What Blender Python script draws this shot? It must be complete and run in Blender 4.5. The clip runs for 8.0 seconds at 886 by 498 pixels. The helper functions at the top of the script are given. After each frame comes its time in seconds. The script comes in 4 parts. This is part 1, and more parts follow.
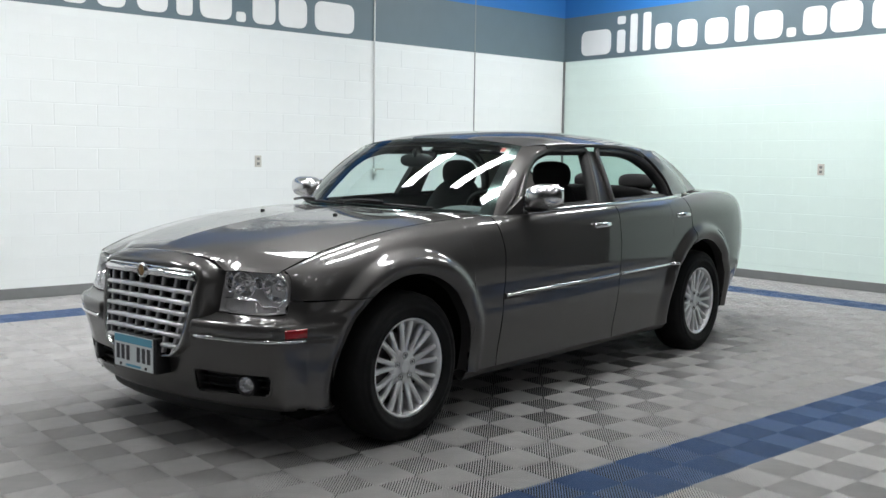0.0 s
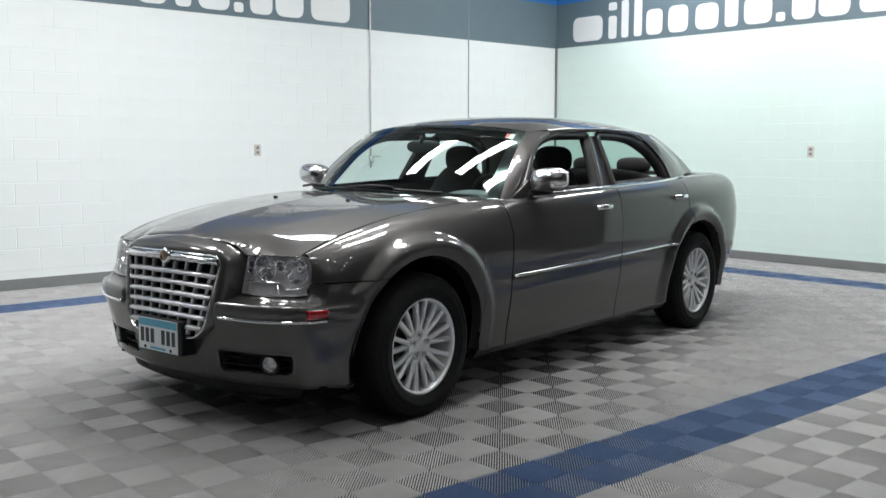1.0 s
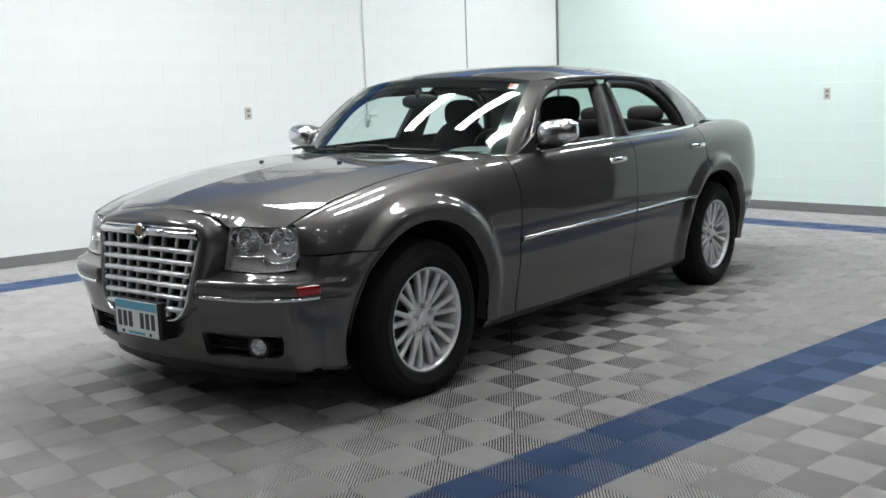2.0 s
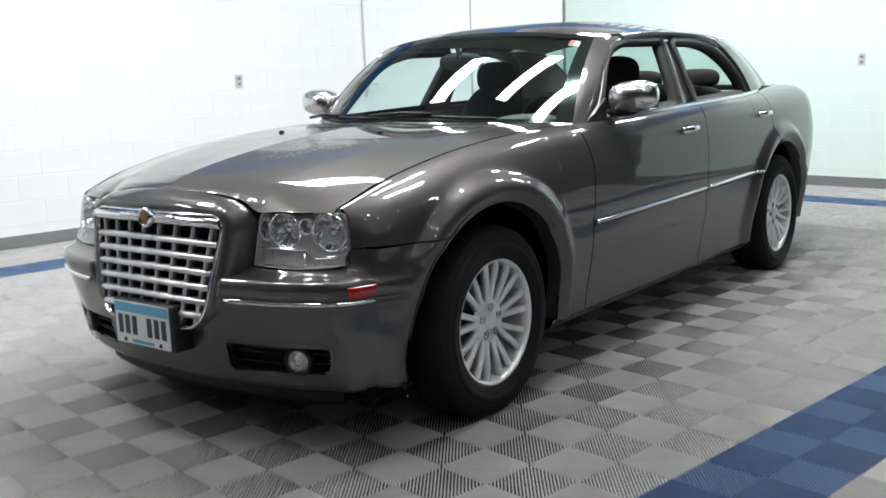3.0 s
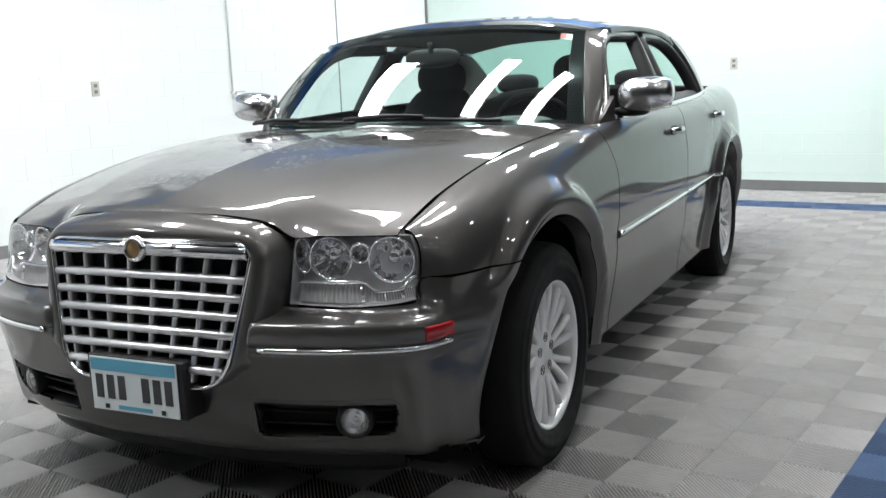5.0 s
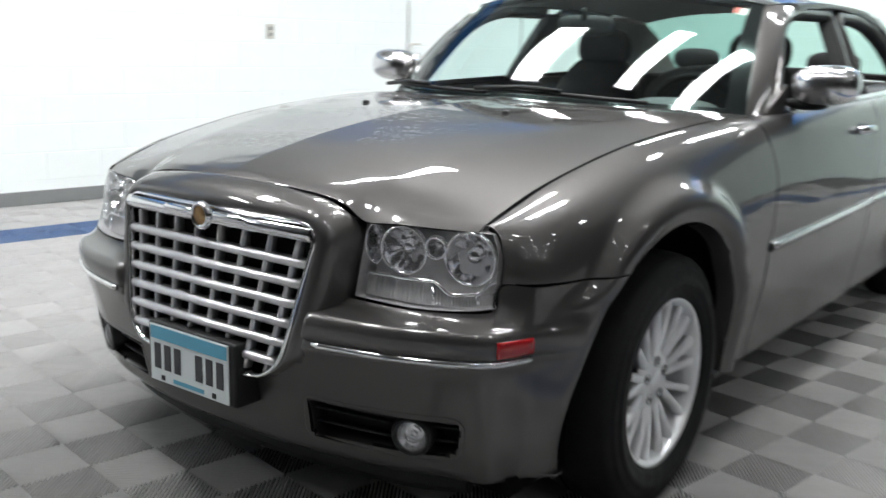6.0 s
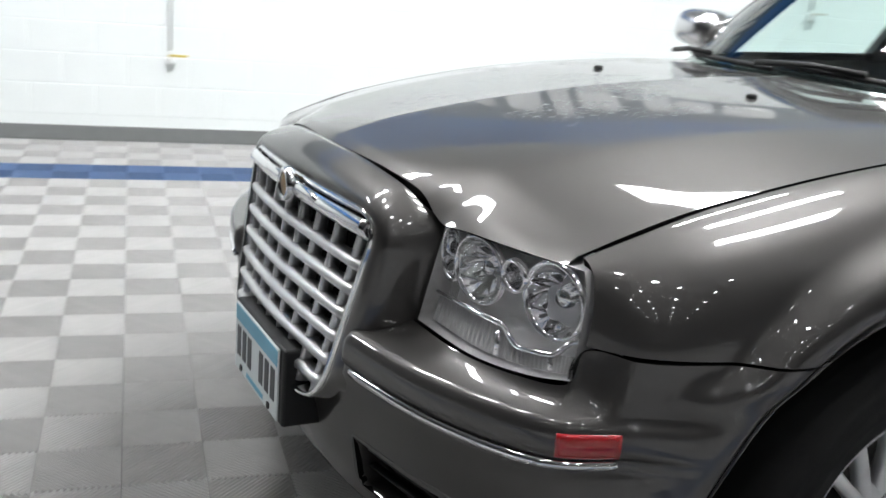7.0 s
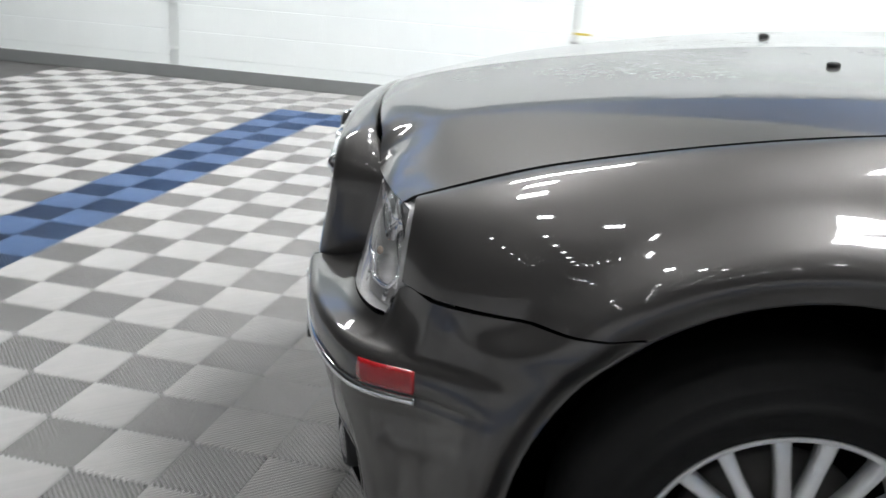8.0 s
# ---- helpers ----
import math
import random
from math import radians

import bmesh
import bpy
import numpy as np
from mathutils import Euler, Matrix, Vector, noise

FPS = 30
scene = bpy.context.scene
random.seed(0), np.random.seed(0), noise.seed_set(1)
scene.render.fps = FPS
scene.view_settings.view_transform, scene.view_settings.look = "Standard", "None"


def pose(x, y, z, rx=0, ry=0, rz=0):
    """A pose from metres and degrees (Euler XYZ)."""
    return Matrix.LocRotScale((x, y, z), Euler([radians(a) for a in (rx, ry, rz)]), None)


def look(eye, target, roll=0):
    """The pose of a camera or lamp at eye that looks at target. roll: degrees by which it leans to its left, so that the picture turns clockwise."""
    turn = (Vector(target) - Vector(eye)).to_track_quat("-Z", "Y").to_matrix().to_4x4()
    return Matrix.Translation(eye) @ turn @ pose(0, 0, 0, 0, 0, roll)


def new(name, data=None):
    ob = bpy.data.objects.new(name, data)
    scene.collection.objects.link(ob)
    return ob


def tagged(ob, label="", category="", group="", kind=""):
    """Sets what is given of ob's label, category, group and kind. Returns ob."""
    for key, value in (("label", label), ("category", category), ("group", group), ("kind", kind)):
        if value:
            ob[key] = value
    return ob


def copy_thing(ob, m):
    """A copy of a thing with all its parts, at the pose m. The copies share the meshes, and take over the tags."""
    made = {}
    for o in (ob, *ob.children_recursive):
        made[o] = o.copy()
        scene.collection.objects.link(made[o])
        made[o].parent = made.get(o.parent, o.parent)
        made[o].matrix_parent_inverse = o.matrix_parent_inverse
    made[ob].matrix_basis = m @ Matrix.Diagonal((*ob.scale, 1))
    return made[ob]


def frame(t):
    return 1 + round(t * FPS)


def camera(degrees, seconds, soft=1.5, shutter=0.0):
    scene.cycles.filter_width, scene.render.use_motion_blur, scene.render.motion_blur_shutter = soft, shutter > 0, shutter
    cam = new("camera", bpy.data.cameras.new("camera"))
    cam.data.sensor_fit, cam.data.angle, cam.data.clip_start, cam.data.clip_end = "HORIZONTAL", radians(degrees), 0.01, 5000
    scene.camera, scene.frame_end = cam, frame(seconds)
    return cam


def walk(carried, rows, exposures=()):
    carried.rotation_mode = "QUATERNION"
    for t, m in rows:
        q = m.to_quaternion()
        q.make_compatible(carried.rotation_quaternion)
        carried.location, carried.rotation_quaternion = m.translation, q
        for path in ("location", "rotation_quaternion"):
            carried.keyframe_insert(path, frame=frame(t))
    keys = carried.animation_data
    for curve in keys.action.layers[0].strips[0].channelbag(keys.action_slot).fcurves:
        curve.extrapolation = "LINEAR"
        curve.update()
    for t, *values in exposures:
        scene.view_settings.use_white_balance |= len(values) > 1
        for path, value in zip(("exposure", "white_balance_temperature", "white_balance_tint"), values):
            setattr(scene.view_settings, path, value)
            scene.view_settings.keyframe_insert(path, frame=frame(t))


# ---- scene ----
cam = camera(49.1, 8.0, 1.5, 0.5)
PATH = [
    (0, (3.455, -3.888, 1.308), (1.944, -2.591, 1.124), 0.8),
    (0.5, (3.53, -4.07, 1.304), (2.032, -2.758, 1.116), 0.5),
    (1, (3.499, -4.086, 1.297), (2.007, -2.77, 1.088), 0.1),
    (1.5, (3.427, -3.973, 1.282), (1.935, -2.665, 1.033), -1.8),
    (2.8, (2.568, -3.611, 1.245), (1.096, -2.301, 0.899), -1.5),
    (3, (2.388, -3.584, 1.228), (0.943, -2.246, 0.88), -2.1),
    (3.5, (1.992, -3.535, 1.21), (0.618, -2.125, 0.858), -2.4),
    (4, (1.626, -3.629, 1.196), (0.382, -2.106, 0.831), -1.3),
    (4.2, (1.534, -3.686, 1.196), (0.345, -2.119, 0.835), -2.5),
    (5.3, (1.421, -3.694, 1.203), (0.278, -2.088, 0.865), -2.4),
    (5.5, (1.412, -3.622, 1.214), (0.226, -2.055, 0.839), -2.1),
    (6, (1.384, -3.262, 1.23), (-0.038, -1.919, 0.809), 1.6),
    (6.5, (1.268, -2.838, 1.222), (-0.364, -1.778, 0.764), 3.7),
    (7, (1.169, -2.371, 1.21), (-0.66, -1.762, 0.677), 4.8),
    (7.5, (1.244, -1.887, 1.209), (-0.656, -1.753, 0.597), 3.9),
    (8, (1.3, -1.351, 1.22), (-0.548, -1.79, 0.595), 3.4),
]
walk(cam, [(t, look(eye, target, roll)) for t, eye, target, roll in PATH], [(0, 1.88), (1.5, 1.9), (3, 2.19), (5.5, 2.3), (7, 2.36), (8, 2.47)])

# ---- world, lamps and exposure ----
world = bpy.data.worlds.new("world")
scene.world = world
world.use_nodes = True
world.node_tree.nodes["Background"].inputs[0].default_value = (0.8, 0.9, 1.0, 1)
world.node_tree.nodes["Background"].inputs[1].default_value = 0.02

ROOM_X0, ROOM_X1, ROOM_Y0, ROOM_Y1, ROOM_H = -5.6, 15.0, -14.0, 6.0, 4.75
LAMP_Z = 4.1
BAND_Z0, BAND_Z1, BLUE_Z1 = 2.64, 3.22, 3.80
TILE = 0.2
NORTH_X1 = 1.8


# ---- materials ----
def material(name, color, rough=0.5, metal=0.0, coat=0.0, vary=0.0, scale=20.0, bump=0.0, bump_scale=200.0, spec=0.5, object_vary=0.0, coat_rough=0.03):
    """Principled material with mottling at two scales and a fine relief."""
    m = bpy.data.materials.new(name)
    m.use_nodes = True
    nt = m.node_tree
    b = nt.nodes["Principled BSDF"]
    b.inputs["Base Color"].default_value = (*color, 1)
    b.inputs["Roughness"].default_value = rough
    b.inputs["Metallic"].default_value = metal
    b.inputs["Coat Weight"].default_value = coat
    b.inputs["Coat Roughness"].default_value = coat_rough
    b.inputs["Specular IOR Level"].default_value = spec
    tc = nt.nodes.new("ShaderNodeTexCoord")
    if vary or object_vary:
        n1 = nt.nodes.new("ShaderNodeTexNoise")
        n1.inputs["Scale"].default_value = scale
        n1.inputs["Detail"].default_value = 6
        n2 = nt.nodes.new("ShaderNodeTexNoise")
        n2.inputs["Scale"].default_value = scale * 0.13
        nt.links.new(tc.outputs["Object"], n1.inputs["Vector"])
        nt.links.new(tc.outputs["Object"], n2.inputs["Vector"])
        mix = nt.nodes.new("ShaderNodeMath")
        mix.operation = "ADD"
        nt.links.new(n1.outputs["Fac"], mix.inputs[0])
        nt.links.new(n2.outputs["Fac"], mix.inputs[1])
        src = mix.outputs[0]
        if object_vary:
            info = nt.nodes.new("ShaderNodeObjectInfo")
            geo = nt.nodes.new("ShaderNodeNewGeometry")
            both = nt.nodes.new("ShaderNodeMath")
            both.operation = "ADD"
            nt.links.new(info.outputs["Random"], both.inputs[0])
            nt.links.new(geo.outputs["Random Per Island"], both.inputs[1])
            fr = nt.nodes.new("ShaderNodeMath")
            fr.operation = "FRACT"
            nt.links.new(both.outputs[0], fr.inputs[0])
            mul = nt.nodes.new("ShaderNodeMath")
            mul.operation = "MULTIPLY_ADD"
            mul.inputs[1].default_value = object_vary
            nt.links.new(fr.outputs[0], mul.inputs[0])
            nt.links.new(src, mul.inputs[2])
            src = mul.outputs[0]
        ramp = nt.nodes.new("ShaderNodeMapRange")
        ramp.inputs["From Min"].default_value = 0.6
        ramp.inputs["From Max"].default_value = 1.4 + object_vary
        ramp.inputs["To Min"].default_value = 1 - vary
        ramp.inputs["To Max"].default_value = 1 + vary
        nt.links.new(src, ramp.inputs["Value"])
        vm = nt.nodes.new("ShaderNodeVectorMath")
        vm.operation = "SCALE"
        vm.inputs[0].default_value = color
        nt.links.new(ramp.outputs[0], vm.inputs["Scale"])
        nt.links.new(vm.outputs[0], b.inputs["Base Color"])
        rr = nt.nodes.new("ShaderNodeMath")
        rr.operation = "MULTIPLY"
        rr.inputs[1].default_value = rough
        nt.links.new(ramp.outputs[0], rr.inputs[0])
        nt.links.new(rr.outputs[0], b.inputs["Roughness"])
    if bump:
        nb = nt.nodes.new("ShaderNodeTexNoise")
        nb.inputs["Scale"].default_value = bump_scale
        nb.inputs["Detail"].default_value = 4
        nt.links.new(tc.outputs["Object"], nb.inputs["Vector"])
        bp = nt.nodes.new("ShaderNodeBump")
        bp.inputs["Strength"].default_value = bump
        bp.inputs["Distance"].default_value = 0.004
        nt.links.new(nb.outputs["Fac"], bp.inputs["Height"])
        nt.links.new(bp.outputs[0], b.inputs["Normal"])
    return m


def glass_material(name, color, rough=0.0, mix=0.88):
    """Thin clear pane: light passes straight, with a Fresnel gloss."""
    m = bpy.data.materials.new(name)
    m.use_nodes = True
    nt = m.node_tree
    nt.nodes.remove(nt.nodes["Principled BSDF"])
    out = nt.nodes["Material Output"]
    tr = nt.nodes.new("ShaderNodeBsdfTransparent")
    tr.inputs[0].default_value = (*color, 1)
    gl = nt.nodes.new("ShaderNodeBsdfGlossy")
    gl.inputs["Roughness"].default_value = rough
    lw = nt.nodes.new("ShaderNodeLayerWeight")
    lw.inputs["Blend"].default_value = 0.5
    pw = nt.nodes.new("ShaderNodeMath")
    pw.operation = "POWER"
    pw.inputs[1].default_value = 5.0
    nt.links.new(lw.outputs["Facing"], pw.inputs[0])
    fr = nt.nodes.new("ShaderNodeMath")
    fr.operation = "MULTIPLY_ADD"
    fr.inputs[1].default_value = 0.92
    fr.inputs[2].default_value = 0.075
    nt.links.new(pw.outputs[0], fr.inputs[0])
    mx = nt.nodes.new("ShaderNodeMixShader")
    nt.links.new(fr.outputs[0], mx.inputs[0])
    nt.links.new(tr.outputs[0], mx.inputs[1])
    nt.links.new(gl.outputs[0], mx.inputs[2])
    nt.links.new(mx.outputs[0], out.inputs[0])
    return m


def white_sheen(m, amount):
    """Mixes in white diffuse, so that lenses look as bright as reflections make them."""
    nt = m.node_tree
    out = nt.nodes["Material Output"]
    clear = out.inputs[0].links[0].from_socket
    df = nt.nodes.new("ShaderNodeBsdfDiffuse")
    df.inputs[0].default_value = (0.85, 0.85, 0.86, 1)
    mx = nt.nodes.new("ShaderNodeMixShader")
    mx.inputs[0].default_value = amount
    nt.links.new(clear, mx.inputs[1])
    nt.links.new(df.outputs[0], mx.inputs[2])
    nt.links.new(mx.outputs[0], out.inputs[0])
    return m


def glow(name, color, strength):
    m = bpy.data.materials.new(name)
    m.use_nodes = True
    b = m.node_tree.nodes["Principled BSDF"]
    b.inputs["Base Color"].default_value = (0.9, 0.9, 0.9, 1)
    b.inputs["Emission Color"].default_value = (*color, 1)
    b.inputs["Emission Strength"].default_value = strength
    return m


def paint_material():
    """Warm grey metallic paint: flakes under a clear coat, dried water spots and dust."""
    m = material("grey_metallic_paint", (0.080, 0.076, 0.074), rough=0.42, metal=0.7, coat=1.0, vary=0.05, scale=9.0)
    nt = m.node_tree
    b = nt.nodes["Principled BSDF"]
    b.inputs["Specular Tint"].default_value = (0.30, 0.295, 0.295, 1)
    b.inputs["Coat IOR"].default_value = 1.55
    tc = nt.nodes.new("ShaderNodeTexCoord")
    vo = nt.nodes.new("ShaderNodeTexVoronoi")
    vo.inputs["Scale"].default_value = 1500
    nt.links.new(tc.outputs["Object"], vo.inputs["Vector"])
    bp = nt.nodes.new("ShaderNodeBump")
    bp.inputs["Strength"].default_value = 0.05
    bp.inputs["Distance"].default_value = 0.001
    nt.links.new(vo.outputs["Distance"], bp.inputs["Height"])
    nt.links.new(bp.outputs[0], b.inputs["Normal"])
    return m


def hood_material(base):
    """The same paint with beads of water and dried film on its rear part."""
    m = base.copy()
    m.name = "grey_metallic_paint_water_spotted"
    nt = m.node_tree
    b = nt.nodes["Principled BSDF"]

    def node(kind, **values):
        n = nt.nodes.new("ShaderNode" + kind)
        for key, value in values.items():
            n.inputs[key.replace("_", " ")].default_value = value
        return n

    def math_node(operation, a, c, d=None):
        n = nt.nodes.new("ShaderNodeMath")
        n.operation = operation
        for i, x in enumerate((a, c, d)):
            if x is None:
                continue
            if isinstance(x, (int, float)):
                n.inputs[i].default_value = x
            else:
                nt.links.new(x, n.inputs[i])
        return n.outputs[0]

    tc = nt.nodes.new("ShaderNodeTexCoord")
    patches = node("TexNoise", Scale=4.2, Detail=7.0, Roughness=0.65)
    nt.links.new(tc.outputs["Object"], patches.inputs["Vector"])
    sep = nt.nodes.new("ShaderNodeSeparateXYZ")
    nt.links.new(tc.outputs["Object"], sep.inputs[0])
    rear = node("MapRange", From_Min=-2.15, From_Max=-1.65)
    nt.links.new(sep.outputs["Y"], rear.inputs["Value"])
    inner = node("MapRange", From_Min=0.42, From_Max=0.12)
    nt.links.new(sep.outputs["X"], inner.inputs["Value"])
    wet = node("MapRange", From_Min=0.49, From_Max=0.54)
    nt.links.new(patches.outputs["Fac"], wet.inputs["Value"])
    mask = math_node("MULTIPLY", math_node("MULTIPLY", rear.outputs[0], wet.outputs[0]), inner.outputs[0])
    height = None
    for scale, size in ((95.0, 0.30), (38.0, 0.34)):
        cells = node("TexVoronoi", Scale=scale)
        nt.links.new(tc.outputs["Object"], cells.inputs["Vector"])
        dome = math_node("MAXIMUM", math_node("SUBTRACT", size, cells.outputs["Distance"]), 0.0)
        dome = math_node("MULTIPLY", math_node("SQRT", dome, 0.0), 30.0 / scale)
        height = dome if height is None else math_node("MAXIMUM", height, dome)
    bp = node("Bump", Distance=0.004)
    nt.links.new(math_node("MULTIPLY_ADD", mask, 0.95, 0.004), bp.inputs["Strength"])
    nt.links.new(height, bp.inputs["Height"])
    nt.links.new(bp.outputs[0], b.inputs["Coat Normal"])
    nt.links.new(math_node("MULTIPLY_ADD", mask, 0.08, 0.022), b.inputs["Coat Roughness"])
    return m


PAINT = paint_material()
PAINT_HOOD = hood_material(PAINT)
MIRROR_CHROME = material("mirror_cap_chrome", (0.74, 0.74, 0.75), rough=0.2, metal=1.0, vary=0.03, scale=20)
CHROME = material("chrome", (0.78, 0.78, 0.79), rough=0.10, metal=1.0)
SATIN = material("satin_silver_plastic", (0.56, 0.56, 0.57), rough=0.32, metal=0.75, vary=0.04, scale=40)
ALLOY = material("wheel_alloy", (0.84, 0.84, 0.85), rough=0.3, metal=0.45, vary=0.06, scale=30)
RUBBER = material("tyre_rubber", (0.0075, 0.0075, 0.0075), rough=0.72, spec=0.25, vary=0.2, scale=25, bump=0.15, bump_scale=300)
BLACK = material("black_plastic", (0.010, 0.010, 0.0105), rough=0.5, spec=0.3, vary=0.1, scale=30)
GLOSS_BLACK = material("gloss_black_glass_edge", (0.01, 0.01, 0.011), rough=0.12)
# Black of the liners; also stands for shade in panel gaps and wheels.
LINER_SHADE = material("liner_and_shade_black", (0.004, 0.004, 0.004), rough=0.9, spec=0.1)
CLOTH = material("dark_seat_cloth", (0.022, 0.021, 0.022), rough=0.9, vary=0.15, scale=60, bump=0.3, bump_scale=500)
TRIM = material("interior_trim_grey", (0.10, 0.095, 0.09), rough=0.7, vary=0.08, scale=30)
DASH = material("dashboard_slate", (0.075, 0.085, 0.085), rough=0.75, vary=0.1, scale=60, bump=0.2, bump_scale=600)
HEADLINER = material("headliner_grey", (0.42, 0.405, 0.385), rough=0.95, vary=0.05)
RED = material("red_reflector_lens", (0.36, 0.012, 0.016), rough=0.14, vary=0.1, scale=80, coat=0.6)
AMBER = material("amber_bulb", (0.45, 0.30, 0.22), rough=0.2)
LAMPCHROME = material("lamp_reflector_chrome", (0.88, 0.88, 0.89), rough=0.05, metal=1.0, vary=0.1, scale=60)
LAMPGREY = material("lamp_bezel_silver", (0.88, 0.88, 0.89), rough=0.25, metal=0.12, vary=0.12, scale=40)
SIGNALGREY = material("signal_lens_grey", (0.50, 0.49, 0.495), rough=0.2, metal=0.3, vary=0.15, scale=60)
WINDSHIELD = glass_material("windshield_glass", (0.72, 0.88, 0.84))
REARGLASS = glass_material("tinted_rear_glass", (0.62, 0.80, 0.75))
LENS = white_sheen(glass_material("lamp_lens", (0.97, 0.97, 0.98)), 0.03)
# The white mixed in stands for bright reflections in the fog lamp.
FOGLENS = white_sheen(glass_material("fog_lamp_lens", (0.95, 0.95, 0.96)), 0.22)
PLATEWHITE = material("plate_white", (0.62, 0.66, 0.66), rough=0.4, vary=0.03)
PLATEBLUE = material("plate_blue", (0.09, 0.33, 0.46), rough=0.4)
PLATEINK = material("plate_ink", (0.03, 0.03, 0.035), rough=0.5)
STICKER = material("sticker_white", (0.7, 0.7, 0.68), rough=0.6)
STICKERRED = material("sticker_red", (0.5, 0.1, 0.08), rough=0.6)
GOLD = material("emblem_bronze", (0.30, 0.19, 0.09), rough=0.3, metal=0.9)

WALL_A = material("white_painted_block", (0.80, 0.827, 0.822), rough=0.55, vary=0.025, scale=6, bump=0.18, bump_scale=60)
WALL_B = material("mint_white_painted_block", (0.715, 0.835, 0.79), rough=0.5, vary=0.025, scale=6, bump=0.18, bump_scale=60)
BAND = material("slate_grey_wall_paint", (0.125, 0.175, 0.205), rough=0.5, vary=0.05, scale=5, bump=0.12, bump_scale=60)
BLUE = material("bright_blue_wall_paint", (0.03, 0.18, 0.50), rough=0.45, vary=0.04, scale=5, bump=0.12, bump_scale=60)
SIGNWHITE = material("white_sign_vinyl", (0.82, 0.83, 0.83), rough=0.45, vary=0.03, scale=8)
BASE = material("grey_rubber_baseboard", (0.19, 0.195, 0.195), rough=0.6, vary=0.1, scale=12)
JOINT = material("painted_control_joint", (0.24, 0.26, 0.26), rough=0.8)
STEEL = material("brushed_steel_plate", (0.55, 0.53, 0.48), rough=0.4, metal=0.3, vary=0.08, scale=60)
DIMWALL = material("dark_unseen_wall", (0.065, 0.065, 0.065), rough=0.7, vary=0.1, scale=2)
PIPE = material("painted_pipe", (0.74, 0.75, 0.74), rough=0.5)
CEIL = material("ceiling_grey_deck", (0.38, 0.375, 0.37), rough=0.8, vary=0.05, scale=4)
# Near-black: the shade between the tile ribs is put into this colour.
SLAB = material("subfloor_with_gap_shade", (0.005, 0.005, 0.005), rough=0.9, vary=0.2, scale=9)
TILE_GREY = material("grey_floor_tile_plastic", (0.44, 0.432, 0.425), rough=0.42, spec=0.25, vary=0.10, scale=14, object_vary=0.25, bump=0.05, bump_scale=400)
TILE_BLUE = material("blue_floor_tile_plastic", (0.072, 0.122, 0.235), rough=0.42, spec=0.25, vary=0.10, scale=14, object_vary=0.25, bump=0.05, bump_scale=400)
# Unseen floor without ribs; dark colour stands for their shade, cuts bounced light.
FARFLOOR = material("dark_unseen_floor", (0.09, 0.088, 0.086), rough=0.6, vary=0.2, scale=6)
TUBE = glow("fluorescent_tube_glow", (0.965, 0.985, 0.99), 18.0)
FIXTURE = material("white_enamel_fixture", (0.75, 0.76, 0.75), rough=0.4)


RIMMED = (PAINT, PAINT_HOOD)
SHUT_LINES = ("front_door", "rear_door", "front_fender", "quarter_panel", "bumper_skin", "hood")


# ---- mesh helpers ----
def curve(xs, ys):
    """Smooth function through the given knots."""
    n = len(xs)
    slopes = []
    for i in range(n):
        a, b = max(i - 1, 0), min(i + 1, n - 1)
        slopes.append((ys[b] - ys[a]) / (xs[b] - xs[a]))

    def at(x):
        x = min(max(x, xs[0]), xs[-1])
        i = 0
        while i < n - 2 and x > xs[i + 1]:
            i += 1
        h = xs[i + 1] - xs[i]
        t = (x - xs[i]) / h
        a, b = ys[i], ys[i + 1]
        return (a * (2 * t**3 - 3 * t * t + 1) + h * slopes[i] * (t**3 - 2 * t * t + t)
                + b * (3 * t * t - 2 * t**3) + h * slopes[i + 1] * (t**3 - t * t))
    return at


def smooth01(t):
    t = min(max(t, 0.0), 1.0)
    return t * t * (3 - 2 * t)


def path3(points, n):
    """n + 1 points along a smooth curve through the given ones, evenly by knot."""
    ks = list(range(len(points)))
    f = [curve(ks, [p[i] for p in points]) for i in range(3)]
    return [Vector([g(len(points[1:]) * k / n) for g in f]) for k in range(n + 1)]


def part(name, bm, mat, parent=None, label="", smooth=True, solid=0.0, mirror=False, bevel=0.0):
    """Links a bmesh as one mesh object under a thing or part."""
    if mirror:
        bm = bm.copy()
        for v in bm.verts:
            v.co.x = -v.co.x
        bmesh.ops.reverse_faces(bm, faces=bm.faces)
    rim = bool(solid) and mat in RIMMED
    dark = name in SHUT_LINES
    if rim:
        for e in bm.edges:
            if e.is_boundary:
                e.smooth = False
    me = bpy.data.meshes.new(name)
    bm.to_mesh(me)
    me.materials.append(mat)
    # Panel edges are coloured black, so the shut lines carry shade in their colour.
    if rim and dark:
        me.materials.append(LINER_SHADE)
    if smooth:
        for p in me.polygons:
            p.use_smooth = True
    ob = new(name, me)
    if parent:
        ob.parent = parent
    if label:
        tagged(ob, label)
    if solid:
        mod = ob.modifiers.new("thickness", "SOLIDIFY")
        mod.thickness, mod.offset = solid, -1
        if rim and dark:
            mod.material_offset_rim = 1
    if bevel:
        mod = ob.modifiers.new("edges", "BEVEL")
        mod.width, mod.segments, mod.limit_method, mod.angle_limit = bevel, 2, "ANGLE", radians(40)
    return ob


def grid_bm(fn, nu, nv, flip=False, close_u=False):
    """A sheet of quads from fn(u, v), u and v from 0 to 1."""
    bm = bmesh.new()
    rows = [[bm.verts.new(fn(i / nu, j / nv)) for j in range(nv + 1)] for i in range(nu + (0 if close_u else 1))]
    for i in range(nu):
        a, b = rows[i], rows[(i + 1) % len(rows)]
        for j in range(nv):
            f = (a[j], b[j], b[j + 1], a[j + 1])
            bm.faces.new(f[::-1] if flip else f)
